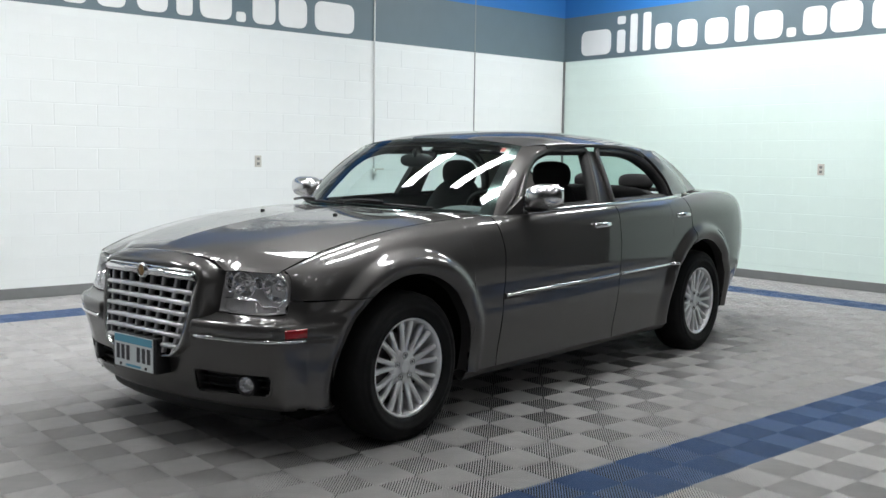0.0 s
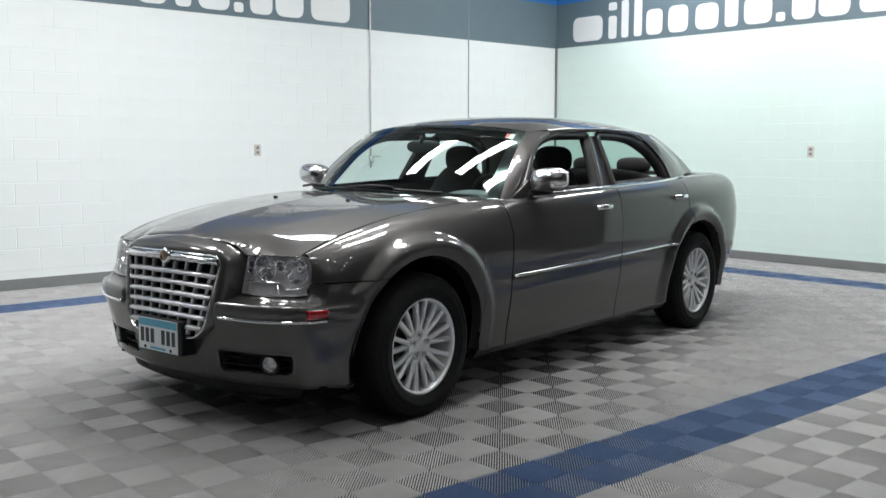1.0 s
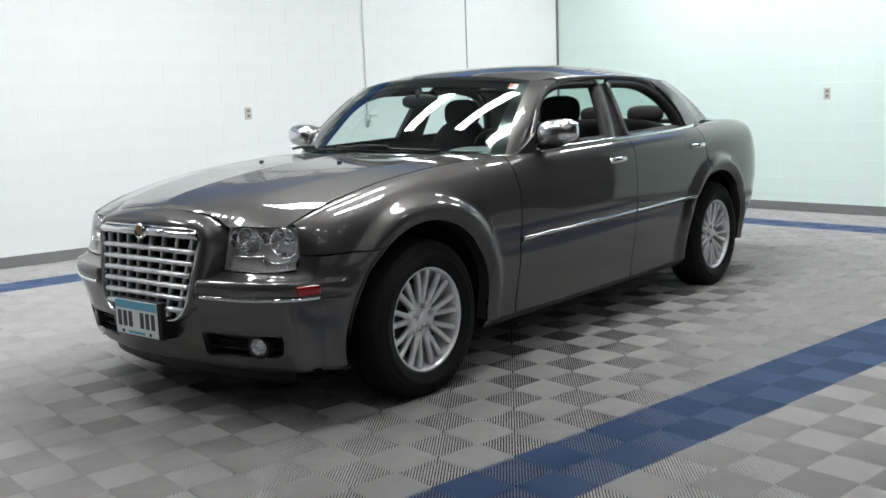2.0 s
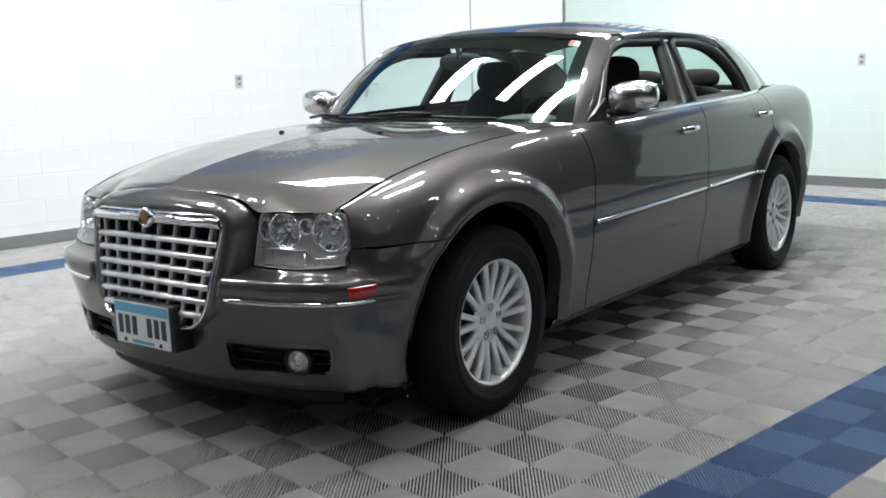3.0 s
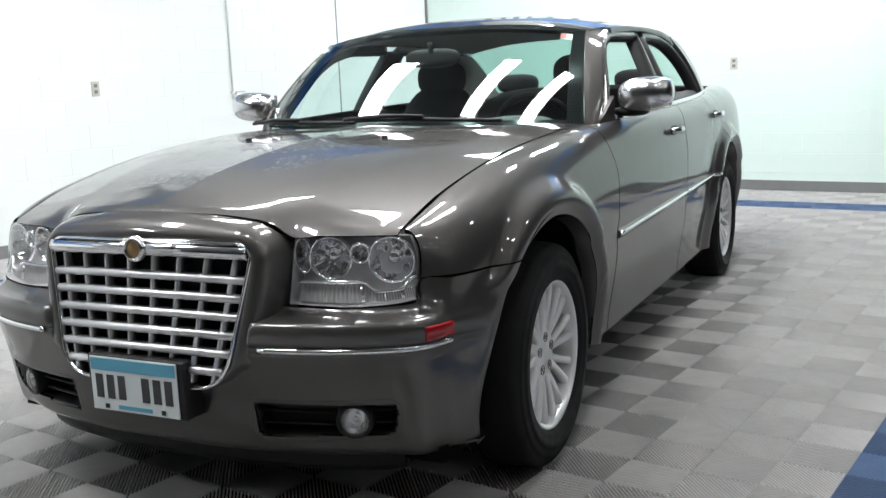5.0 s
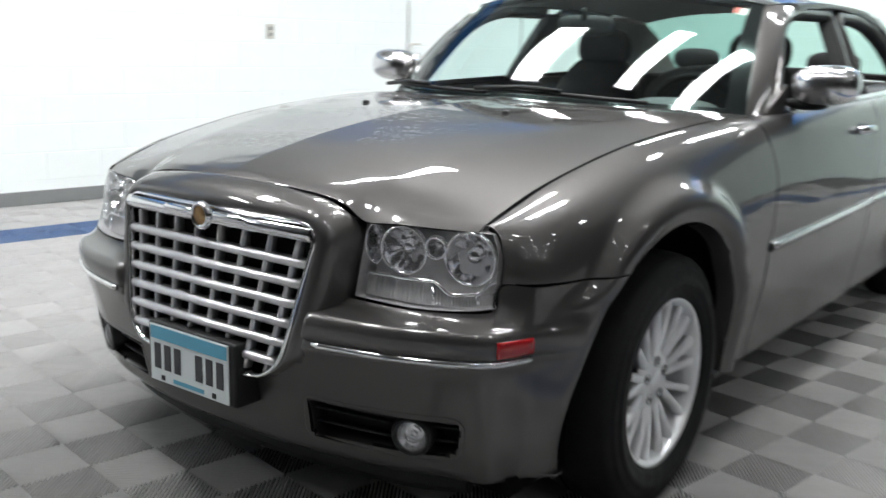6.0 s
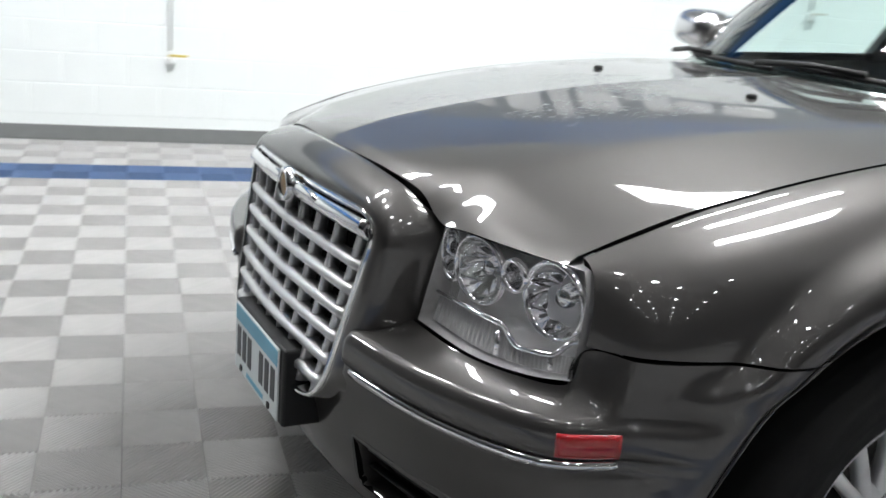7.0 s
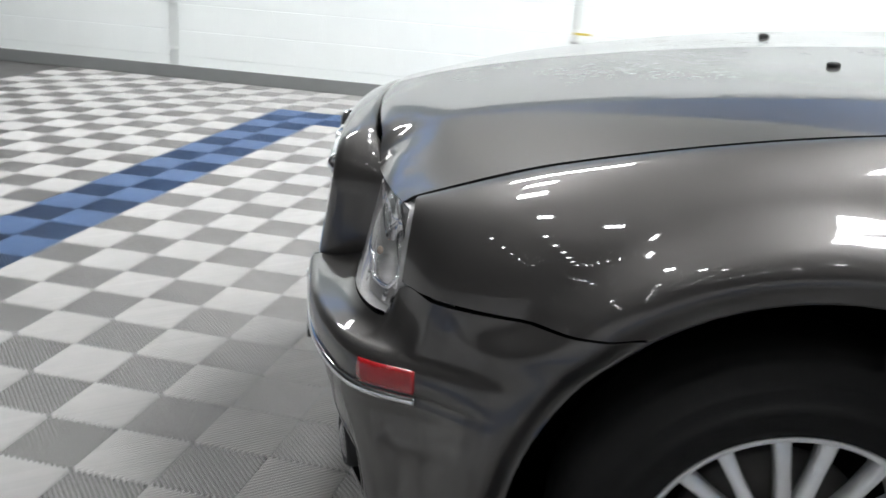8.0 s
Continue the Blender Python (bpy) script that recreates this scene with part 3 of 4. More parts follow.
    part("side_reflector", grid_bm(lambda u, v: bumper_point(5.02 + 0.96 * u, 0.0125 + 0.003 * math.sin(math.pi * v), 0.550 + 0.039 * v), 12, 6), RED, bumper, "red rectangular side reflector", mirror=sg, solid=0.012)
    well = part("lower_grille", grid_bm(lambda u, v: face_point(0.30 + 0.41 * u, 0.27 + 0.125 * v, -0.075), 24, 6), BLACK, bumper, "black lower bumper opening", mirror=sg)
    part("opening_rim", ring_bm([[face_point(q.x, q.y, lift) for q in outward(FOG_SLOT, d)] for d, lift in ((-0.004, -0.075), (-0.004, -0.016), (0.000, -0.005), (0.005, 0.000), (0.0105, 0.0008), (0.012, -0.004))]), PAINT, well, mirror=sg)
    for k in range(2):
        for x0, x1 in ((0.325, 0.535), (0.635, 0.695)):
            part("slat", bar_bm([face_point(x0 + (x1 - x0) * i / 12, 0.313 + 0.036 * k + 0.006 * (x0 > 0.6), -0.026) for i in range(13)], 0.016, 0.007), BLACK, well, mirror=sg)
    fx, fy = 0.586, -2.226
    fog = part("fog_lamp", lathe_bm([(0.0, 0.038), (-0.012, 0.040), (-0.014, 0.044), (-0.006, 0.050), (0.03, 0.053), (0.06, 0.053)], 32, "y"), BLACK, bumper, "round fog lamp with clear lens", mirror=sg)
    fog.location = (-fx if sg else fx, fy, 0.331)
    fog.rotation_euler = (radians(4), 0, radians(-20 if sg else 20))
    part("fog_reflector", lathe_bm([(0.0, 0.037), (0.010, 0.034), (0.022, 0.026), (0.030, 0.013), (0.014, 0.011), (0.010, 0.0)], 32, "y"), LAMPCHROME, fog)
    part("fog_lens", lathe_bm([(-0.008, 0.038), (-0.014, 0.029), (-0.018, 0.016), (-0.019, 0.0)], 32, "y"), FOGLENS, fog).visible_shadow = False


# grille
def grille_y(x, z):
    return -2.378 + 0.21 * x * x + 0.15 * (z - 0.45)


def grille_ring(d, dy, squash=1.0):
    out = []
    for p, q in zip(GRILLE, outward(GRILLE, d)):
        z = p.y + (q.y - p.y) * (squash if q.y > 0.6 else 1.0)
        z += 0.5 * d * max(1 - (q.x / 0.36) ** 2, 0.0) * smooth01((p.y - 0.74) / 0.05)
        low = smooth01((0.515 - p.y) / 0.05) * smooth01((d - 0.020) / 0.01)
        out.append(Vector((q.x, grille_y(p.x, p.y) + dy + 0.06 * low, z)))
    return out


def shell_ring(side, dy, rise, dy_top):
    """A loop round the grille: how far out and back it lies at the sides and at the top."""
    out = []
    for p, q in zip(GRILLE, outward(GRILLE, 1.0)):
        n = q - p
        b = max(n.y, 0.0) ** 2
        wide = 1 + 0.35 * smooth01((0.80 - p.y) / 0.2)
        low = smooth01((0.515 - p.y) / 0.05) * smooth01((side - 0.016) / 0.02)
        crown = 1 - 0.38 * (min(abs(p.x), 0.36) / 0.36) ** 2.2
        d = side * (1 - 0.55 * smooth01((0.50 - p.y) / 0.06)) * wide
        out.append(Vector((p.x + n.x * d, grille_y(p.x, p.y) + dy * (1 - b) + dy_top * b + 0.05 * low, p.y + (n.y * rise * crown if n.y > 0 else n.y * d))))
    return out


grille = part("grille", ring_bm([grille_ring(0.0, 0.03), grille_ring(0.0, 0.002), grille_ring(0.002, -0.006), grille_ring(0.006, -0.009), grille_ring(0.011, -0.005), grille_ring(0.012, 0.010)]), CHROME, car, "egg-crate grille in a chrome surround")
part("grille_shell", ring_bm([shell_ring(*r) for r in ((0.009, 0.014, 0.010, 0.014), (0.012, -0.003, 0.014, -0.003), (0.018, -0.005, 0.022, -0.007), (0.030, -0.003, 0.036, -0.003), (0.041, 0.004, 0.050, 0.006), (0.048, 0.016, 0.061, 0.019), (0.053, 0.038, 0.071, 0.037), (0.058, 0.065, 0.078, 0.053), (0.063, 0.092, 0.081, 0.064), (0.0645, 0.105, 0.074, 0.0680), (0.064, 0.15, 0.05, 0.072))]), PAINT, car)
part("grille_backing", grid_bm(lambda u, v: ((2 * u - 1) * (0.29 + 0.075 * v), grille_y((2 * u - 1) * 0.33, 0.6) + 0.045, 0.42 + 0.395 * v), 16, 6), LINER_SHADE, grille, "black mesh behind the grille")


for k in range(6):
    z = 0.478 + 0.0485 * k
    w = grille_half(z) + (0.0 if z > 0.5 else -0.012)
    part("horizontal_bar", bar_bm([Vector((x, grille_y(x, z) - 0.012 + 0.01 * abs(x), z + 0.010 * (1 - (x / 0.36) ** 2) - 0.012)) for x in [w * (2 * i / 24 - 1) for i in range(25)]], 0.030, 0.0205), SATIN, grille)
for k in range(-4, 4):
    f = (k + 0.5) / 4
    part("vertical_bar", bar_bm([Vector((f * grille_half(z), grille_y(f * grille_half(z), z) - 0.001, z)) for z in [0.44 + 0.345 * i / 12 for i in range(13)]], 0.026, 0.0145), SATIN, grille)
# upper chrome bar with the round emblem
part("top_bar", grid_bm(lambda u, v: ((2 * u - 1) * 0.345, grille_y((2 * u - 1) * 0.345, 0.785) - 0.012 - 0.010 * math.sin(math.pi * v), 0.764 + 0.036 * v + 0.006 * (1 - (2 * u - 1) ** 2)), 40, 8), CHROME, grille, "chrome upper grille bar", solid=0.01)
emblem = part("emblem", lathe_bm([(0.0, 0.036), (-0.012, 0.034), (-0.016, 0.028), (-0.012, 0.024)], 36, "y"), CHROME, grille, "round emblem in a chrome ring")
emblem.location = (0, grille_y(0, 0.785) - 0.016, 0.790)
part("emblem_disc", lathe_bm([(-0.010, 0.025), (-0.013, 0.014), (-0.014, 0.0)], 30, "y"), GOLD, emblem, "bronze emblem disc")
for sg in (-1, 1):
    part("emblem_wing", ball_bm(sg * 0.085, 0.002, 0.004, 0.075, 0.010, 0.013, 2.2, 20, 10), CHROME, emblem)

# number plate
holder = part("plate_bracket", box_bm(-0.165, 0.175, -2.3980, -2.28, 0.338, 0.500), BLACK, car, "black plastic plate bracket", smooth=False, bevel=0.006)
plate = part("number_plate", box_bm(-0.1525, 0.1525, -2.4025, -2.3985, 0.343, 0.495), PLATEWHITE, holder, "white and blue number plate, dark bars", smooth=False, bevel=0.001)
part("plate_header", box_bm(-0.1485, 0.1485, -2.4035, -2.4026, 0.457, 0.491), PLATEBLUE, plate, smooth=False)
part("plate_footer", box_bm(-0.06, 0.06, -2.4035, -2.4026, 0.350, 0.361), PLATEBLUE, plate, smooth=False)
for x in (-0.122, -0.082, -0.042, 0.042, 0.082, 0.122):
    part("plate_bar", box_bm(x - 0.013, x + 0.013, -2.4038, -2.4026, 0.378, 0.446), PLATEINK, plate, smooth=False)
for x in (-0.1, 0.1):
    part("plate_bolt", box_bm(x - 0.006, x + 0.006, -2.4060, -2.4026, 0.350, 0.362), BLACK, plate, smooth=False)

# headlamps
def fender_edge(z):
    y = -2.133 + front_lean(-2.133, z)
    return Vector((side_x(y, z) - 0.003, y - 0.003, z))


lamp_bot = path3([(0.416, -2.240, 0.638), (0.58, -2.226, 0.637), (0.69, -2.190, 0.643), (0.752, -2.150, 0.652)], 24)
lamp_top = path3([(0.420, -2.203, 0.806), (0.57, -2.176, 0.812), (0.65, -2.154, 0.815), tuple(fender_edge(0.812))], 24)
lamp_out = path3([lamp_bot[-1], fender_edge(0.692), fender_edge(0.735), fender_edge(0.776), lamp_top[-1]], 24)


def along(points, t):
    i = min(max(t, 0.0), 1.0) * (len(points) - 1)
    j = min(int(i), len(points) - 2)
    return points[j].lerp(points[j + 1], i - j)


def lamp_fn(u, v, back=0.0, shrink=0.0):
    """The lens: a patch between its four edges, flush with fender and hood."""
    u, v = shrink + (1 - 2 * shrink) * u, shrink + (1 - 2 * shrink) * v
    p = along(lamp_bot, u).lerp(along(lamp_top, u), v) + lamp_bot[0].lerp(lamp_top[0], v).lerp(along(lamp_out, v), u)
    p -= lamp_bot[0].lerp(lamp_bot[-1], u).lerp(lamp_top[0].lerp(lamp_top[-1], u), v)
    p += Vector((0.15, -0.9, 0)) * (0.008 * math.sin(math.pi * v) * math.sin(math.pi * u))
    return p + Vector((-0.1, 1, 0)) * back


for sg in (False, True):
    lamp = part("headlamp", grid_bm(lambda u, v: lamp_fn(u, v, 0.072, 0.0), 24, 12), LAMPGREY, car, "clear headlamp with two chrome reflectors", mirror=sg)
    part("lamp_lens", grid_bm(lambda u, v: lamp_fn(u, v), 30, 14), LENS, lamp, "clear lens", mirror=sg).visible_shadow = False
    part("lamp_rim", ring_bm([[lamp_fn(*e, 0.001) for e in [(k / 24, 0) for k in range(24)] + [(1, k / 12) for k in range(12)] + [(1 - k / 24, 1) for k in range(24)] + [(0, 1 - k / 12) for k in range(12)]],
                              [lamp_fn(*e, 0.10) for e in [(k / 24, 0) for k in range(24)] + [(1, k / 12) for k in range(12)] + [(1 - k / 24, 1) for k in range(24)] + [(0, 1 - k / 12) for k in range(12)]]]), SIGNALGREY, lamp, mirror=sg)
    for cx, cz, r, u, sq in ((0.440, 0.762, 0.044, 0.10, 0.50), (0.515, 0.755, 0.054, 0.34, 1.0), (0.594, 0.768, 0.022, 0.56, 1.0), (0.672, 0.750, 0.058, 0.80, 1.0)):
        y = lamp_fn(u, 0.55).y + 0.022
        bowl = part("reflector_bowl", lathe_bm([(0.0, r), (0.010, r * 0.94), (0.022, r * 0.84), (0.034, r * 0.68), (0.042, r * 0.50), (0.046, r * 0.36), (0.030, r * 0.34), (0.020, r * 0.31), (0.013, r * 0.20), (0.011, 0.0)], 48, "y"), LAMPCHROME, lamp, "chrome reflector bowl with bulb cap")
        for v in bowl.data.vertices:
            if 0.002 < v.co.y and math.hypot(v.co.x, v.co.z) > r * 0.4:
                v.co.y += 0.0045 * math.sin(7 * math.atan2(v.co.x, v.co.z)) * min(v.co.y / 0.02, 1.0)
        bowl.location = (-cx if sg else cx, y, cz)
        bowl.rotation_euler = (radians(4), 0, radians(-14 if sg else 14))
        bowl.scale = (sq, 1, 1)
        part("bowl_ring", lathe_bm([(0.0, r - 0.001), (-0.007, r + 0.001), (-0.007, r + 0.005), (0.004, r + 0.007)], 40, "y"), LAMPCHROME, bowl)
    part("turn_signal", grid_bm(lambda u, v: lamp_fn(0.03 + 0.93 * u, 0.03 + (0.29 - 0.14 * smooth01((u - 0.42) / 0.16)) * v, 0.020 + 0.0014 * math.cos(u * 220)), 260, 2), SIGNALGREY, lamp, "ribbed turn signal reflector", mirror=sg)
    part("lamp_divider", tube_bm([lamp_fn(0.02 + 0.96 * k / 40, 0.34 - 0.16 * smooth01((k / 40 - 0.42) / 0.16) + 0.15 * smooth01((k / 40 - 0.80) / 0.18), 0.012) for k in range(41)], 0.005, 6), LAMPCHROME, lamp, mirror=sg)
    for u in (0.44, 0.79):
        part("lamp_post", tube_bm([lamp_fn(u, 0.05, 0.016), lamp_fn(u - 0.01, 0.27 - 0.10 * (u > 0.6), 0.014)], 0.005, 8), LAMPCHROME, lamp, mirror=sg)
    part("amber_bulb", ball_bm(-0.5 if sg else 0.5, lamp_fn(0.3, 0.1).y + 0.028, 0.668, 0.009, 0.006, 0.008, 2, 14, 8), AMBER, lamp)


# greenhouse
def glass_x(y, z):
    xt, zt = top_x(y), top_z(y)
    t = max(z - zt, 0) / (1.40 - zt)
    return xt - (xt - 0.672) * t ** 1.12


def resample(points, n, closed=True):
    pts = [Vector(p) for p in points]
    ks = list(range(-1, len(pts) + 2))
    fx = curve(ks, [pts[k % len(pts)].x for k in ks])
    fy = curve(ks, [pts[k % len(pts)].y for k in ks])
    return [Vector((fx(k * len(pts) / n), fy(k * len(pts) / n))) for k in range(n)]


front_dlo = round_loop([(-0.56, 1.030), (0.215, 1.052), (0.315, 1.366), (-0.10, 1.360), (-0.245, 1.325), (-0.345, 1.262)], [0.015, 0.03, 0.03, 0.06, 0.05, 0.05])
rear_dlo = round_loop([(0.425, 1.056), (1.195, 1.076), (1.155, 1.17), (1.055, 1.265), (0.90, 1.338), (0.74, 1.362), (0.452, 1.366)], [0.03, 0.02, 0.05, 0.06, 0.06, 0.06, 0.03])
for nm, lp in (("front_window_frame", front_dlo), ("rear_window_frame", rear_dlo)):
    def on(loop, dx):
        return [Vector((glass_x(p.x, p.y) + dx, p.x, p.y)) for p in loop]
    both(nm, ring_bm([on(outward(lp, -0.012), -0.055), on(lp, -0.012), on(outward(lp, 0.004), 0.0), on(outward(lp, 0.028), 0.002), on(outward(lp, 0.031), -0.003), on(outward(lp, 0.032), -0.02)]), PAINT)
    both("window_seal", ring_bm([on(outward(lp, -0.022), -0.06), on(outward(lp, -0.018), -0.022), on(outward(lp, 0.002), -0.006)]), BLACK, "black rubber window seal")
both("b_pillar", grid_bm(lambda u, v: (glass_x(0.20 + 0.10 * v + (0.25 - 0.10 * v) * u, 1.04 + 0.33 * v) - 0.025, 0.20 + 0.10 * v + (0.25 - 0.10 * v) * u, 1.04 + 0.33 * v), 4, 8), PAINT, solid=0.03)

roof_c = curve([-0.36, -0.2, 0.05, 0.4, 0.8, 1.0, 1.16, 1.27], [1.434, 1.464, 1.490, 1.503, 1.496, 1.484, 1.466, 1.448])
roof_e = curve([-0.36, -0.2, 0.05, 0.4, 0.8, 1.0, 1.16, 1.27], [1.376, 1.396, 1.412, 1.416, 1.411, 1.402, 1.388, 1.372])
roof_w = curve([-0.36, -0.2, 0.05, 0.4, 0.8, 1.0, 1.16, 1.27], [0.625, 0.652, 0.680, 0.688, 0.680, 0.668, 0.650, 0.632])


def roof_fn(u, v):
    s = 2 * u - 1
    y0, y1 = -0.365 + 0.085 * abs(s) ** 2.9, 1.30 - 0.03 * s * s
    y = y0 + (y1 - y0) * v
    z = roof_e(y) + (roof_c(y) - roof_e(y)) * (1 - abs(s) ** 2.7)
    return (s * roof_w(y), y, z)


part("roof", grid_bm(roof_fn, 60, 40), PAINT, car, "grey steel roof", solid=0.012)
frame_z = curve([-0.12, 0.03, 0.3, 0.6, 0.75, 0.9, 1.0], [1.374, 1.386, 1.393, 1.393, 1.388, 1.364, 1.336])


def rail_fn(u, v):
    y = -0.12 + 1.13 * u
    a = Vector((roof_w(y) - 0.004, y, roof_e(y) + 0.001))
    b = Vector((glass_x(y, frame_z(y)) + 0.006, y, frame_z(y)))
    return a.lerp(b, v) + Vector((0.010, 0, 0.006)) * math.sin(math.pi * v)


both("roof_rail", grid_bm(rail_fn, 40, 8, flip=True), PAINT, solid=0.008)
part("headliner", grid_bm(lambda u, v: Vector(roof_fn(0.04 + 0.92 * u, 0.01 + 0.98 * v)) - Vector((0, 0, 0.035)), 24, 20, flip=True), HEADLINER, car, "light grey headliner")

# windshield, pillars and rear glass
ws_bot = [Vector((0.752 * s, -0.985 + 0.265 * abs(s) ** 2.9, 1.026 - 0.016 * s * s)) for s in [k / 20 - 1 for k in range(41)]]
ws_top = [Vector((0.627 * s, -0.368 + 0.080 * abs(s) ** 2.9, 1.434 - 0.046 * abs(s) ** 2.5)) for s in [k / 20 - 1 for k in range(41)]]


def ws_fn(u, v):
    i = min(round(u * 40), 40)
    p = ws_bot[i].lerp(ws_top[i], v)
    return p + Vector((0, -0.6, 0.8)) * (0.028 * math.sin(math.pi * v))


windshield = part("windshield", grid_bm(ws_fn, 40, 24), WINDSHIELD, car, "tinted windshield reflecting ceiling lights")
windshield.visible_shadow = False
part("windshield_top_edge", grid_bm(lambda u, v: Vector(ws_fn(u, 0.955 + 0.05 * v)) + Vector((0, 0.004, -0.003)), 40, 2), GLOSS_BLACK, windshield, "black glass border")
part("windshield_bottom_edge", grid_bm(lambda u, v: Vector(ws_fn(u, 0.0 + 0.06 * v)) + Vector((0, 0.004, -0.003)), 40, 2), GLOSS_BLACK, windshield, "black glass border")
for sg in (False, True):
    part("windshield_side_edge", grid_bm(lambda u, v: Vector(ws_fn(1.0, v)).lerp(Vector(ws_fn(0.975, v)), u * 1.5) + Vector((0, 0.004, -0.003)), 2, 24), GLOSS_BLACK, windshield, "black glass border", mirror=sg)
sticker = part("windshield_sticker", grid_bm(lambda u, v: Vector(ws_fn(0.925, 0.855)).lerp(Vector(ws_fn(0.95, 0.855)), u * 1.9) + (Vector(ws_fn(0.925, 0.93)) - Vector(ws_fn(0.925, 0.855))) * v + Vector((0, 0.006, -0.005)), 2, 2), STICKER, windshield, "small white and red sticker")
part("sticker_mark", grid_bm(lambda u, v: Vector(ws_fn(0.925, 0.865)).lerp(Vector(ws_fn(0.95, 0.865)), u * 0.7) + (Vector(ws_fn(0.925, 0.93)) - Vector(ws_fn(0.925, 0.865))) * v + Vector((0, 0.0045, -0.0035)), 2, 2), STICKERRED, sticker)

ap_in = [Vector(ws_fn(1.0, k / 16)) + Vector((0.002, 0.002, 0.004)) for k in range(17)]
ap_out = path3([(glass_x(-0.64, 1.016) - 0.01, -0.64, 1.014), (glass_x(-0.49, 1.170), -0.49, 1.172), (glass_x(-0.30, 1.315), -0.30, 1.317), (glass_x(-0.10, 1.385), -0.10, 1.390)], 16)
ap_mid = [a.lerp(b, 0.5) + Vector((0.007, 0.002, 0.003)) * (1 - 0.85 * smooth01((k - 10) / 6)) for k, (a, b) in enumerate(zip(ap_in, ap_out))]
ap_q1 = [a.lerp(b, 0.22) + Vector((0.004, 0.000, 0.002)) * (1 - 0.85 * smooth01((k - 10) / 6)) for k, (a, b) in enumerate(zip(ap_in, ap_out))]
ap_q3 = [a.lerp(b, 0.8) + Vector((0.007, 0.002, 0.002)) * (1 - 0.85 * smooth01((k - 10) / 6)) for k, (a, b) in enumerate(zip(ap_in, ap_out))]
both("a_pillar", loft([ap_in, ap_q1, ap_mid, ap_q3, ap_out], 12, flip=True), PAINT, solid=0.02)
both("mirror_corner", grid_bm(lambda u, v: (glass_x(-0.65 + 0.12 * u, 1.02) + 0.004, -0.65 + 0.12 * u, 1.018 + (0.008 + 0.09 * u) * v), 4, 6), PAINT, solid=0.02)

rg_bot = [Vector((0.66 * s, 1.93 - 0.085 * s * s, 1.118 - 0.016 * s * s)) for s in [k / 16 - 1 for k in range(33)]]
rg_top = [Vector(roof_fn(k / 32, 1.0)) * 1.0 + Vector((-0.012 * (k / 16 - 1), 0.004, -0.004)) for k in range(33)]


def rg_fn(u, v):
    i = min(round(u * 32), 32)
    return rg_bot[i].lerp(rg_top[i], v) + Vector((0, 0.5, 0.85)) * (0.022 * math.sin(math.pi * v))


rear_glass = part("rear_window", grid_bm(rg_fn, 32, 16, flip=True), REARGLASS, car, "tinted rear window")
rear_glass.visible_shadow = False
cp_in = path3([(glass_x(0.95, 1.36) - 0.008, 0.95, 1.372), (glass_x(1.07, 1.30) - 0.008, 1.072, 1.300), (glass_x(1.18, 1.19) - 0.008, 1.180, 1.193), (glass_x(1.23, 1.08) - 0.005, 1.228, 1.078)], 16)
cp_out = [Vector(rg_fn(1.0, 1 - k / 16)) + Vector((0.004, 0.002, 0.004)) for k in range(17)]
cp_bot = [Vector((top_x(y) - 0.006, y, top_z(y))) for y in [1.24 + 0.60 * k / 10 for k in range(11)]]
cp_top = [Vector(roof_fn(1.0, v)) + Vector((0.001, 0, 0.001)) for v in [0.815 + 0.185 * k / 10 for k in range(11)]]


def cp_fn(u, v):
    """Patch from the roof edge to the shoulder, u downwards, v rearwards."""
    i, j = round(u * 16), round(v * 10)
    t, b, f, r = cp_top[j], cp_bot[j], cp_in[i], cp_out[i]
    p = t.lerp(b, u) + f.lerp(r, v) - cp_top[0].lerp(cp_bot[0], u).lerp(cp_top[10].lerp(cp_bot[10], u), v)
    k = 12 * u * (1 - u) * v * (1 - v)
    p = p + Vector((0.0, 0.0, 0.004)) * k
    hold = (1 - smooth01((v - 0.10) / 0.70)) * smooth01(u / 0.2)
    p.x += max(glass_x(p.y, p.z) - 0.006 - p.x, 0.0) * hold
    return p


both("c_pillar", grid_bm(cp_fn, 16, 10, flip=True), PAINT, solid=0.02)

# boot lid and rear end
part("boot_lid", grid_bm(lambda u, v: ((2 * u - 1) * top_x(1.84 + 0.685 * v), 1.84 + 0.09 * (1 - abs(2 * u - 1)) * (1 - v) + 0.685 * v - 0.02 * (2 * u - 1) ** 2 * v, top_z(1.84 + 0.71 * v) + 0.018 * (1 - (2 * u - 1) ** 2)), 40, 24), PAINT, car, "grey boot lid", solid=0.01)


def tail_fn(u, v):
    s = 2 * u - 1
    z = 0.25 + 0.80 * v
    y = 2.525 + 0.035 * (1 - s * s) + 0.03 * smooth01((0.62 - z) / 0.06)
    return (s * (side_x(2.52, z) - 0.002), y, z)


part("rear_bumper", grid_bm(tail_fn, 30, 20), PAINT, car, "grey rear bumper", solid=0.01)
both("tail_lamp", grid_bm(lambda u, v: (side_x(2.46 + 0.085 * u, 0.86 + 0.15 * v) + 0.004, 2.46 + 0.085 * u, 0.80 + 0.20 * v), 8, 8), RED, "red tail lamp", solid=0.02)

# side trim
for a, b in ((-0.79, 0.37), (0.38, 1.10)):
    both("side_molding", grid_bm(lambda u, v: (side_x(a + (b - a) * u, 0.608 + 0.03 * (a + (b - a) * u + 0.834) / 1.93) + 0.013 * math.sin(math.pi * (0.08 + 0.84 * v)) - 0.001, a + (b - a) * u, 0.588 + 0.032 * (a + (b - a) * u + 0.834) / 1.93 + 0.036 * v), 40, 8), PAINT, solid=0.01)
